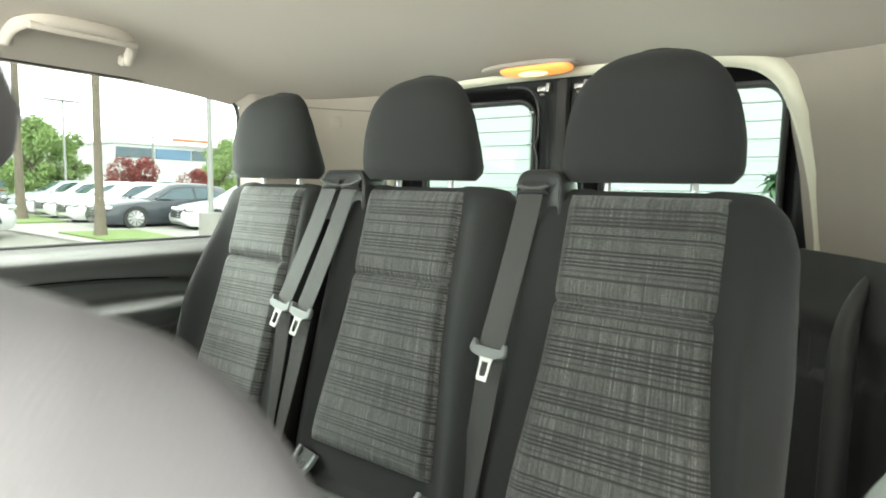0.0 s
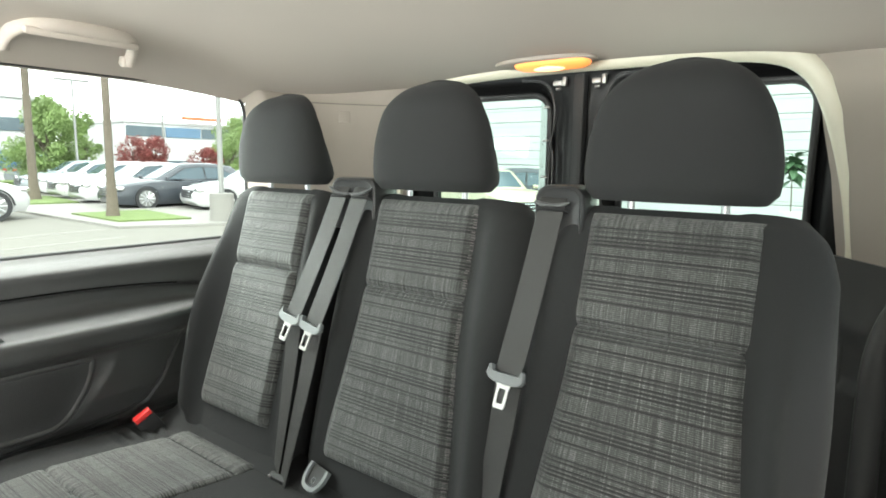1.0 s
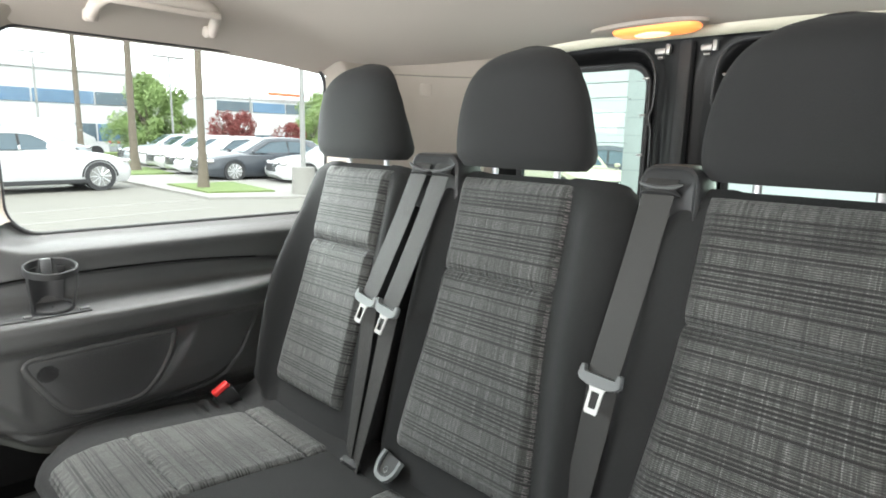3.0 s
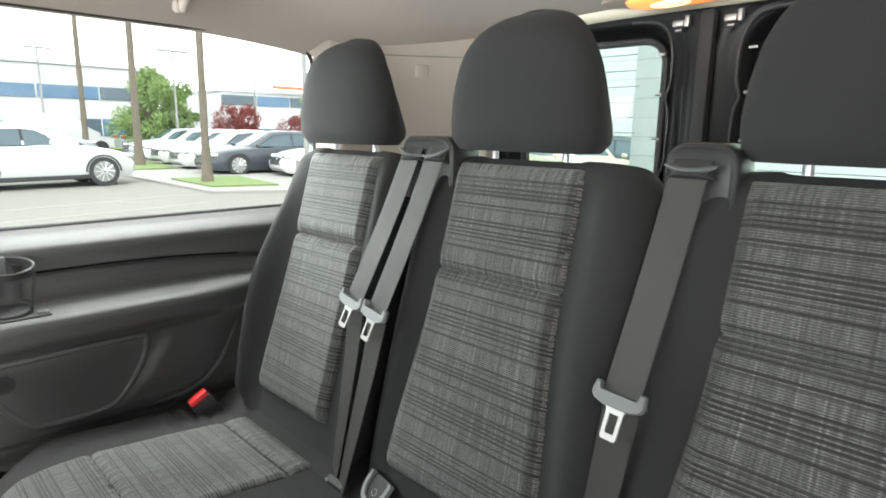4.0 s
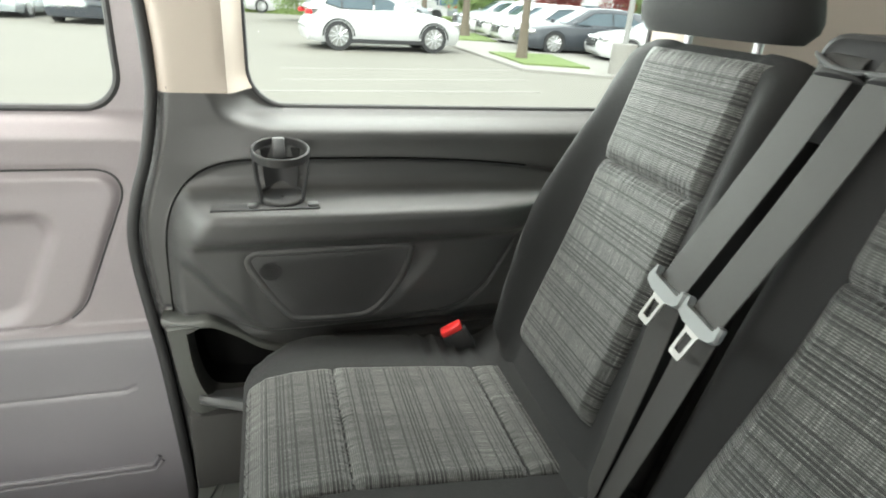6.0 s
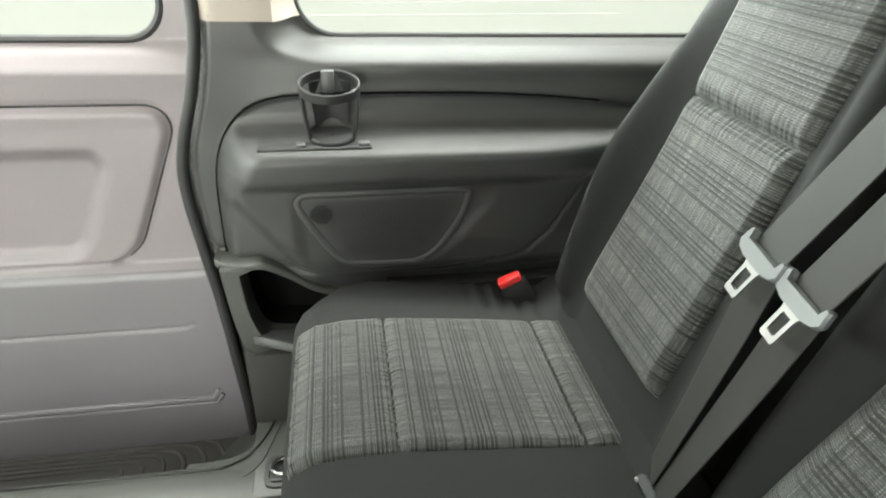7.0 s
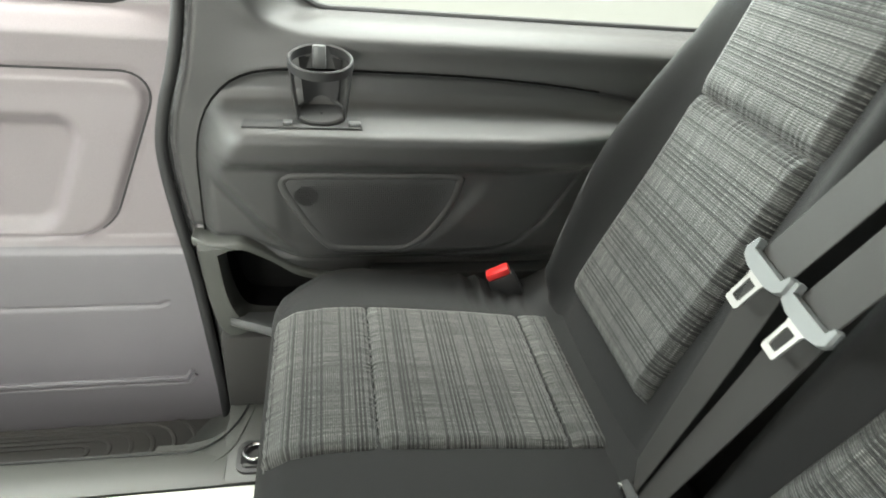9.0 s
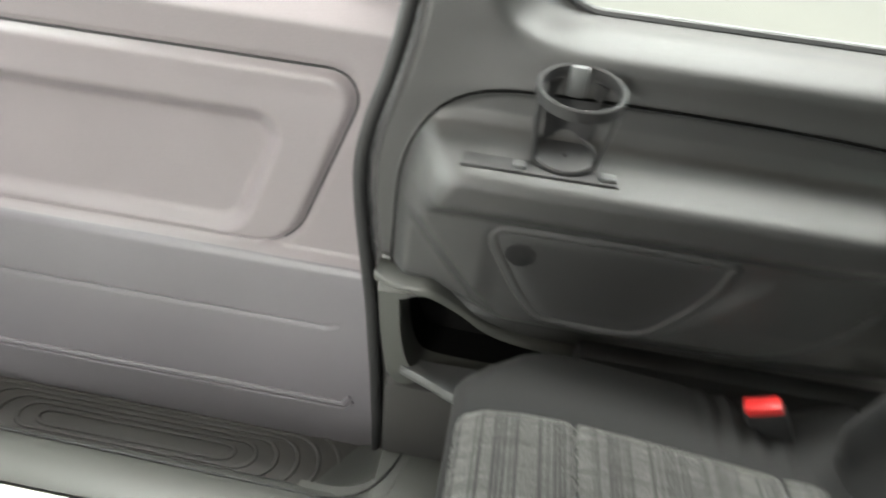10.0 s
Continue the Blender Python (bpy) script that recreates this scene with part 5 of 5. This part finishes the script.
def car(name, label, paint, L, W, H, kind, m, group="parked cars"):
    """A parked car, nose towards +y of m, standing on z = 0."""
    ob = thing(name, label, "car", group)
    suv = kind == "suv"
    gc = 0.20 if suv else 0.15
    belt = 0.66 * H if suv else 0.63 * H
    hood = 0.66 * H if suv else 0.64 * H
    f, r = L / 2, -L / 2
    bm = bmesh.new()
    st = [(r, 0.80, 0.45, 0.62), (r + 0.06, 0.93, gc + 0.05, 0.70), (r + 0.4, 0.99, gc, belt + 0.02), (r + 1.2, 1.0, gc, belt), (0, 1.0, gc, belt), (f - 1.45, 1.0, gc, belt - 0.01),
          (f - 1.1, 0.99, gc, hood - 0.03), (f - 0.5, 0.95, gc, hood - 0.12), (f - 0.14, 0.86, gc + 0.03, hood - 0.24), (f, 0.70, gc + 0.16, hood - 0.40)]
    loops = []
    for y, kw, z0, z1 in st:
        w = W / 2 * kw
        zm = z0 + (z1 - z0) * 0.55
        loops.append([(-w * 0.92, y, z0), (-w, y, z0 + 0.12), (-w, y, zm), (-w * 0.965, y, z1 - 0.05), (-w * 0.86, y, z1), (0, y, z1 + 0.03),
                      (w * 0.86, y, z1), (w * 0.965, y, z1 - 0.05), (w, y, zm), (w, y, z0 + 0.12), (w * 0.92, y, z0)])
    loft(bm, [[m @ Vector(p) for p in q] for q in loops])
    body = part("body", bm, paint, ob)
    if suv:
        gh = [(r + 0.10, 0.80, belt - 0.02, belt + 0.02), (r + 0.48, 0.80, belt - 0.02, H - 0.17), (r + 0.85, 0.78, belt - 0.02, H - 0.05), (-0.5, 0.77, belt - 0.02, H), (0.03, 0.77, belt - 0.02, H - 0.03), (f - 1.30, 0.82, belt - 0.02, belt + 0.02)]
    else:
        gh = [(r + 0.55, 0.80, belt - 0.02, belt + 0.01), (r + 1.15, 0.77, belt - 0.02, H - 0.10), (r + 1.7, 0.75, belt - 0.02, H - 0.01), (-0.1, 0.74, belt - 0.02, H), (0.35, 0.75, belt - 0.02, H - 0.05), (f - 1.35, 0.82, belt - 0.02, belt + 0.01)]
    def cabin_at(y):
        """Half width at the foot and at the roof, and the roof's height, of the cabin at y."""
        kw = lerps([(g[0], g[1]) for g in gh], y)
        return W / 2 * 0.90, W / 2 * kw * 0.88, lerps([(g[0], g[3]) for g in gh], y)

    def cabin_side(s, y, z, proud=0.012):
        lo, hi, top = cabin_at(y)
        f = (z - belt + 0.02) / max(0.05, top - 0.05 - belt + 0.02)
        return m @ Vector((s * (lo + (hi - lo) * min(f, 1.1) + proud), y, z))
    bm = bmesh.new()
    loops = []
    for y, kw, z0, z1 in gh:
        w = W / 2 * kw
        wt = w * 0.88
        loops.append([m @ Vector(p) for p in ((-W / 2 * 0.90, y, z0), (-wt, y, z1 - 0.05), (-wt * 0.85, y, z1), (0, y, z1 + 0.02), (wt * 0.85, y, z1), (wt, y, z1 - 0.05), (W / 2 * 0.90, y, z0))])
    loft(bm, loops)
    part("cabin", bm, paint, ob)
    y_a, y_b = gh[0][0], gh[-1][0]
    zb, zt = belt + 0.03, H - 0.13
    if suv:
        panes = [((r + 0.55, zb + 0.10), (r + 0.95, zb), (r + 0.95, zt - 0.01), (r + 0.75, zt - 0.04)), ((r + 1.0, zb), (r + 1.80, zb), (r + 1.80, zt), (r + 1.0, zt - 0.01)), ((r + 1.86, zb), (f - 1.62, zb), (f - 1.78, zb + 0.06), (-0.10, zt - 0.03), (r + 1.86, zt))]
    else:
        panes = [((r + 1.10, zb + 0.04), (r + 1.45, zb), (r + 2.20, zb), (r + 2.20, zt + 0.01), (r + 1.65, zt - 0.03)), ((r + 2.26, zb), (f - 1.62, zb), (f - 1.75, zb + 0.06), (0.30, zt - 0.03), (r + 2.26, zt + 0.01))]
    for s in (-1, 1):
        for pane in panes:
            bm = bmesh.new()
            loft(bm, [[cabin_side(s, y, z, d) for y, z in pane] for d in (-0.004, 0.022)])
            part("side_window", bm, DARK_GLASS, ob, "dark tinted side window", False)
    ring_yz = [panes[0][0], *[q for p in panes for q in p[1:2] + p[2:3] if q[1] < zb + 0.02], panes[-1][1], *panes[-1][2:4], *[q for p in panes[::-1] for q in p[2:] if q[1] > zb + 0.20], panes[0][-1]]
    seen = []
    for q in ring_yz:
        if q not in seen:
            seen.append(q)
    hull = sorted(seen)
    low_side = [q for q in hull if q[1] <= zb + 0.12]
    high_side = [q for q in hull if q[1] > zb + 0.12][::-1]
    cy, cz = sum(q[0] for q in seen) / len(seen), sum(q[1] for q in seen) / len(seen)
    for s in (-1, 1):
        bm = bmesh.new()
        loft(bm, [[cabin_side(s, cy + (y - cy) * 1.03, cz + (z - cz) * 1.10, d) for y, z in low_side + high_side] for d in (-0.006, 0.014)])
        part("window_surround", bm, TYRE, ob, "black window surround", False)
    for ya, yb, nm in ((gh[-2][0] + 0.06, gh[-1][0] - 0.05, "windscreen"), (gh[1][0] - 0.03, gh[0][0] + 0.05, "rear_window")):
        bm = bmesh.new()
        rows = []
        for y in (ya, yb):
            lo, hi, top = cabin_at(y)
            k = 0.74 * hi
            rows.append([m @ Vector((x, y, top + 0.022 - 0.01 * abs(x))) for x in (-k, -k / 2, 0, k / 2, k)])
        loft(bm, rows, closed=False)
        part(nm, bm, DARK_GLASS, ob, "tinted car glass", False)
    R = 0.375 if suv else 0.35
    for y in (r + 0.86, f - 0.88):
        for s in (-1, 1):
            bm = bmesh.new()
            cyl(bm, m @ Vector((s * (W / 2 - 0.23), y, R)), m @ Vector((s * (W / 2 + 0.005), y, R)), R, seg=28)
            wheel = part("wheel", bm, TYRE, ob, "black tyre")
            bm = bmesh.new()
            cyl(bm, m @ Vector((s * (W / 2 - 0.02), y, R)), m @ Vector((s * (W / 2 + 0.012), y, R)), R * 0.74, R * 0.70, seg=28)
            part("rim", bm, STEEL, wheel)
            bm = bmesh.new()
            for k in range(10):
                a = math.pi * 2 * k / 10
                d = Vector((0, math.cos(a), math.sin(a)))
                c = Vector((s * (W / 2 + 0.016), y, R))
                tube(bm, [m @ (c + d * 0.03), m @ (c + d * R * 0.68)], 0.020, 5)
            part("spokes", bm, RIM, wheel, "bright alloy spokes")
            bm = bmesh.new()
            pts = [m @ Vector((s * (W / 2 + 0.004), y + (R + 0.045) * math.cos(a), R + (R + 0.045) * math.sin(a))) for a in (math.pi * k / 14 for k in range(15))]
            tube(bm, pts, 0.022, 6)
            part("wheel_arch", bm, TYRE if suv else paint, ob, "dark wheel arch" if suv else "")
    if suv:
        for s in (-1, 1):
            bm = bmesh.new()
            rbox(bm, m @ Vector((s * W / 2 * 0.98, 0, gc + 0.06)), (0.05, L * 0.55, 0.12), 0.02, m.to_3x3().to_4x4())
            part("side_skirt", bm, TYRE, ob, "black lower cladding")
    for s in (-1, 1):
        bm = bmesh.new()
        rbox(bm, m @ Vector((s * W / 2 * 0.72, f - 0.16, hood - 0.26)), (0.34, 0.22, 0.11), 0.04, m.to_3x3().to_4x4())
        part("headlight", bm, CHROME, ob, "clear headlight")
        bm = bmesh.new()
        rbox(bm, m @ Vector((s * W / 2 * 0.80, r + 0.10, belt - 0.10)), (0.26, 0.18, 0.12), 0.04, m.to_3x3().to_4x4())
        part("tail_light", bm, LAMP_RED, ob, "red tail light")
        bm = bmesh.new()
        rbox(bm, m @ Vector((s * (W / 2 + 0.07), f - 1.50, belt + 0.06)), (0.16, 0.10, 0.11), 0.04, m.to_3x3().to_4x4())
        part("mirror", bm, paint, ob)
    bm = bmesh.new()
    rbox(bm, m @ Vector((0, f - 0.035, hood - 0.40)), (W * 0.48, 0.12, 0.26), 0.04, m.to_3x3().to_4x4())
    g = part("grille", bm, TYRE, ob, "dark radiator grille")
    for k in range(3):
        bm = bmesh.new()
        rbox(bm, m @ Vector((0, f + 0.03, hood - 0.47 + 0.075 * k)), (W * 0.44, 0.02, 0.022), 0.006, m.to_3x3().to_4x4())
        part("grille_bar", bm, CHROME, g, "chrome grille bar")
    return ob


def stand(x, y, turn):
    return pose(x, y, GZ, 0, 0, turn)


car("parked_car", "white compact crossover with black wheel arches, parked broadside", CAR_WHITE, 4.42, 1.83, 1.57, "suv", stand(-17.55, 3.93, 4))
car("parked_car", "black saloon with multi-spoke wheels in the parked row", CAR_BLACK, 5.1, 1.9, 1.45, "saloon", stand(-18.6, 11.3, 176))
for k, paint in enumerate((CAR_WHITE, CAR_WHITE, CAR_WHITE, CAR_GREY)):
    car("parked_car", "white saloon in the parked row" if paint is CAR_WHITE else "silver saloon in the parked row", paint, 4.9, 1.88, 1.45, "saloon", stand(-21.4 - 2.85 * k, 11.4 + 0.35 * k, 176))
car("parked_car", "white saloon parked by the light pole, nose to the kerb", CAR_WHITE, 4.9, 1.88, 1.45, "saloon", stand(-16.1, 12.6, 168))
for x, y, paint, t in ((-37, 2.0, CAR_WHITE, 10), (-34.5, 7.5, CAR_GREY, -10), (-40, 15, CAR_GREY, 0), (-24, -4.6, CAR_BLACK, 84), (-25.2, -7.4, CAR_GREY, 84), (-26.4, -10.2, CAR_BLACK, 84)):
    car("parked_car", "distant parked car at the far side of the lot", paint, 4.7, 1.85, 1.5, "saloon", stand(x, y, t))
van = thing("parked_van", "white panel van parked far off before the offices", "van", "parked cars")
bm = bmesh.new()
loft(bm, [[(-37.0 + dx, 8.6 + s, GZ + z) for s, z in ((-2.1, 0.4), (-2.1, 1.8), (-1.8, 2.1), (0.4, 2.15), (0.9, 2.0), (1.5, 1.4), (2.0, 1.15), (2.1, 0.4))] for dx in (-1, 1)])
part("body", bm, CAR_WHITE, van)
for s in (-1.6, 2.0):
    bm = bmesh.new()
    cyl(bm, (-36.1, 8.6 + s, GZ + 0.36), (-35.9, 8.6 + s, GZ + 0.36), 0.36)
    part("wheel", bm, TYRE, van)


def palm(x, y, r, h, seed):
    ob = thing("palm_tree", "tall bare palm trunk with rough brown bark", "tree", "palms")
    rnd = random.Random(seed)
    bm = bmesh.new()
    n, k = 70, 14
    loops = []
    for i in range(n):
        s = i / (n - 1)
        rr = r * (1.0 + 0.9 * math.exp(-s * h / 0.55) - 0.25 * s)
        z = GZ + h * s
        lean = 0.25 * s * s
        loops.append([(x + lean + rr * (1 + 0.07 * rnd.uniform(-1, 1)) * math.cos(2 * math.pi * j / k), y + rr * (1 + 0.07 * rnd.uniform(-1, 1)) * math.sin(2 * math.pi * j / k), z) for j in range(k)])
    loft(bm, loops)
    part("trunk", bm, BARK, ob)
    bm = bmesh.new()
    top = Vector((x + 0.25, y, GZ + h))
    for f in range(26):
        a, el = rnd.uniform(0, 2 * math.pi), rnd.uniform(-0.4, 1.1)
        d = Vector((math.cos(a) * math.cos(el), math.sin(a) * math.cos(el), math.sin(el)))
        spine = [top + d * (2.4 * t) + Vector((0, 0, -1.5 * t * t)) for t in (0, 0.25, 0.5, 0.75, 1.0)]
        for i in range(4):
            for q in range(3):
                p = spine[i].lerp(spine[i + 1], q / 3)
                side = d.cross(Vector((0, 0, 1))).normalized()
                for sg in (-1, 1):
                    tip = p + side * sg * 0.55 + d * 0.25 + Vector((0, 0, -0.22))
                    vs = [bm.verts.new(v) for v in (p, p + d * 0.07, tip)]
                    bm.faces.new(vs)
    part("crown", bm, LEAF, ob, smooth=False)


palm(-15.42, 7.48, 0.10, 9.0, 1)
palm(-23.6, 8.45, 0.13, 10.0, 2)
palm(-33.7, 9.29, 0.13, 11.0, 3)


def tree(name, x, y, h, rad, leaf, label, seed, base=0.9, count=22000, size=0.072):
    ob = thing(name, label, "tree")
    rnd = random.Random(seed)
    bm = bmesh.new()
    tube(bm, [(x, y, GZ), (x + 0.05, y, GZ + h * 0.35), (x - 0.05, y + 0.1, GZ + h * 0.7)], lambda s: 0.16 * (1 - 0.7 * s), 8)
    for k in range(6):
        a = rnd.uniform(0, 6.28)
        z = GZ + h * rnd.uniform(0.25, 0.5)
        tube(bm, [(x, y, z), (x + math.cos(a) * rad * 0.3, y + math.sin(a) * rad * 0.3, z + h * 0.15), (x + math.cos(a) * rad * 0.65, y + math.sin(a) * rad * 0.65, z + h * 0.25)], lambda s: 0.06 * (1 - 0.7 * s), 6)
    part("trunk", bm, BARK, ob)
    bm = bmesh.new()
    clumps = []
    for k in range(34):
        s = rnd.random()
        rr = rad * math.sqrt(max(0.05, 1 - (2 * s - 0.8) ** 2 / 1.6)) * rnd.uniform(0.25, 0.95)
        a = rnd.uniform(0, 6.28)
        clumps.append((Vector((x + rr * math.cos(a), y + rr * math.sin(a), GZ + h * base * 0.2 + h * (1 - base * 0.2) * s)), rad * rnd.uniform(0.22, 0.42)))
    for k in range(count):
        c, cr = clumps[rnd.randrange(len(clumps))]
        d = Vector((rnd.gauss(0, 1), rnd.gauss(0, 1), rnd.gauss(0, 1))).normalized() * cr * rnd.random() ** 0.4
        p = c + d
        u = Vector((rnd.gauss(0, 1), rnd.gauss(0, 1), rnd.gauss(0, 1))).normalized()
        w = u.orthogonal().normalized()
        s = size * rnd.uniform(0.6, 1.3)
        bm.faces.new([bm.verts.new(p + q) for q in (-u * s, w * s * 0.45, u * s, -w * s * 0.45)])
    part("crown", bm, leaf, ob, smooth=False)


tree("tree", -33.0, 12.3, 4.1, 1.75, LEAF, "leafy green street tree behind the parked cars", 5)
tree("tree", -32.3, 13.7, 3.7, 0.8, LEAF, "slender green street tree behind the parked cars", 6, count=4000)
tree("tree", -29.7, 2.9, 4.4, 2.0, LEAF, "leafy drooping green tree by the offices", 7)
tree("tree", -34, -6, 5.0, 2.4, LEAF, "leafy green tree beyond the lot", 8)
tree("tree", -40, 27.3, 4.5, 1.8, LEAF, "leafy green tree beside the far building", 12)
for k, (x, y) in enumerate(((-36.5, 18.2), (-37.5, 20.0), (-36.0, 22.8))):
    tree("bush", x, y, 3.0 if k < 2 else 2.2, 1.2, LEAF_RED, "dense red-leaved shrub by the far building", 20 + k, base=0.1, count=5000)

# lamp posts
for x, y, h, rr in ((-12.75, 8.95, 7.5, 0.07), (-30.5, 12.65, 5.2, 0.06), (-41, 22.5, 4.6, 0.08), (-42, 9.3, 6.0, 0.08)):
    ob = thing("street_lamp", "slim grey car-park lamp post", "street lamp", "lamp posts")
    bm = bmesh.new()
    cyl(bm, (x, y, GZ), (x, y, GZ + h), rr, rr * 0.7, seg=14)
    part("pole", bm, STEEL, ob)
    bm = bmesh.new()
    rbox(bm, (x, y, GZ + h), (0.25, 1.5, 0.10), 0.03)
    part("lamp_head", bm, STEEL, ob)
    if rr == 0.07:
        bm = bmesh.new()
        cyl(bm, (x, y, GZ), (x, y, GZ + 0.75), 0.30, 0.29, seg=24)
        part("footing", bm, CONCRETE, ob, "round concrete footing")


def offices(name, label, x, y0, y1, h, bands, depth=14):
    ob = thing(name, label, "building")
    bm = bmesh.new()
    rbox(bm, (x - depth / 2, (y0 + y1) / 2, GZ + h / 2), (depth, y1 - y0, h), 0.05, seg=1)
    part("wall", bm, WHITE_WALL, ob)
    bm = bmesh.new()
    rbox(bm, (x - depth / 2, (y0 + y1) / 2, GZ + h + 0.1), (depth + 0.2, y1 - y0 + 0.2, 0.25), 0.03, seg=1)
    part("roof", bm, WHITE_WALL, ob)
    for z0, z1, mt in bands:
        n = max(3, int((y1 - y0) / 3.4))
        for k in range(n):
            a, b = y0 + (y1 - y0) * k / n + 0.06, y0 + (y1 - y0) * (k + 1) / n - 0.06
            bm = bmesh.new()
            rbox(bm, (x + 0.02, (a + b) / 2, (z0 + z1) / 2), (0.10, b - a, z1 - z0), 0.02, seg=1)
            part("window", bm, mt[k % len(mt)], ob)
    return ob


offices("office_building", "white two-storey office building with blue window bands", -44, -40, 16.5, 5.3, ((2.6, 3.42, (BLUE_GLASS, BLUE_GLASS, BLUE_GLASS, DARK_GLASS)), (0.2, 1.35, (DARK_GLASS, BLUE_GLASS))))
b2 = offices("office_building", "low white commercial building with dark glazed band", -52, 25, 60, 4.7, ((2.9, 3.8, (DARK_GLASS, BLUE_GLASS)), (-0.4, 0.8, (DARK_GLASS,))))
bm = bmesh.new()
rbox(bm, (-51.6, 32.0, 4.7), (0.3, 4.0, 0.30), 0.05)
part("sign", bm, SIGN, b2, "orange-red rooftop sign strip")

# behind the van: white siding wall, post, cars and a planted doorway
shop = thing("rear_building", "white building with horizontal siding behind the van", "building")
bm = bmesh.new()
rbox(bm, (-5.8, 19.7, 3.4), (22.4, 0.4, 8.2), 0.02, seg=1)
part("wall", bm, WHITE_WALL, shop)
for k in range(16):
    bm = bmesh.new()
    rbox(bm, (-5.8, 19.485, GZ + 0.26 + 0.51 * k), (22.4, 0.05, 0.490), 0.02, seg=1)
    part("siding_board", bm, WHITE_WALL, shop)
wing = thing("rear_building", "pale green glazed shop front behind the van", "building")
bm = bmesh.new()
rbox(bm, (5.2, 7.4, 1.8), (9.4, 0.3, 4.9), 0.02, seg=1)
part("wall", bm, shader("pale_green_facade", (0.50, 0.62, 0.56), 0.5, vary=0.08), wing)
for k in range(9):
    bm = bmesh.new()
    rbox(bm, (0.75 + 1.05 * k, 7.22, 1.2), (0.10, 0.10, 3.6), 0.02, seg=1)
    part("mullion", bm, WHITE_WALL, wing, "white window mullion")
for k in range(4):
    bm = bmesh.new()
    rbox(bm, (5.2, 7.21, 0.1 + 0.85 * k), (9.4, 0.08, 0.07), 0.02, seg=1)
    part("transom", bm, WHITE_WALL, wing, "white window transom")
post = thing("steel_column", "grey square column with rows of bolt heads", "column")
bm = bmesh.new()
rbox(bm, (-2.90, 7.60, 1.4), (0.34, 0.26, 4.1), 0.03)
pole = part("pole", bm, shader("grey_painted_post", (0.27, 0.28, 0.275), 0.5, grain=0.1, scale=40), post)
for k in range(12):
    for dx in (-0.028, 0.028):
        bm = bmesh.new()
        cyl(bm, (-2.90 + dx * 4.2, 7.472, 0.1 + 0.28 * k), (-2.90 + dx * 4.2, 7.455, 0.1 + 0.28 * k), 0.010, seg=8)
        part("bolt", bm, STEEL, pole, "pale bolt head")
car("parked_car", "cream saloon parked behind the van", CAR_CREAM, 4.8, 1.85, 1.44, "saloon", stand(-8.4, 14.6, -119))
car("parked_car", "dark saloon parked before the white wall", CAR_BLACK, 4.7, 1.85, 1.45, "saloon", stand(-8.3, 17.0, -66))
plant = thing("potted_plant", "small broad-leaved tree in a tall pale planter by the shop front", "plant")
bm = bmesh.new()
cyl(bm, (0.085, 5.6, GZ), (0.085, 5.6, 0.630), 0.060, 0.078, seg=24)
part("planter", bm, WHITE_WALL, plant)
bm = bmesh.new()
tube(bm, spline([(0.085, 5.6, 0.62), (0.080, 5.6, 0.74), (0.074, 5.605, 0.86), (0.082, 5.6, 1.02)], 12), 0.005, 8)
part("stem", bm, BARK, plant)
bm = bmesh.new()
rnd = random.Random(3)
for k in range(54):
    a, el = rnd.uniform(0, 6.28), rnd.uniform(-0.5, 0.9)
    d = Vector((math.cos(a) * math.cos(el), math.sin(a) * math.cos(el), math.sin(el)))
    p = Vector((0.077, 5.602, rnd.uniform(0.87, 1.05)))
    ln = rnd.uniform(0.09, 0.14)
    s = d.cross(Vector((0, 0, 1))).normalized()
    rows = []
    # a drooping oval blade folded along its middle
    for f, w in ((0.12, 0.004), (0.35, 0.022), (0.6, 0.026), (0.85, 0.016), (1.0, 0.002)):
        c = p + d * ln * f + Vector((0, 0, -0.045 * f * f))
        rows.append([bm.verts.new(c - s * w + Vector((0, 0, 0.006))), bm.verts.new(c), bm.verts.new(c + s * w + Vector((0, 0, 0.006)))])
    for r0, r1 in zip(rows, rows[1:]):
        for j in range(2):
            bm.faces.new((r0[j], r0[j + 1], r1[j + 1], r1[j]))
part("leaves", bm, LEAF_DARK, plant)
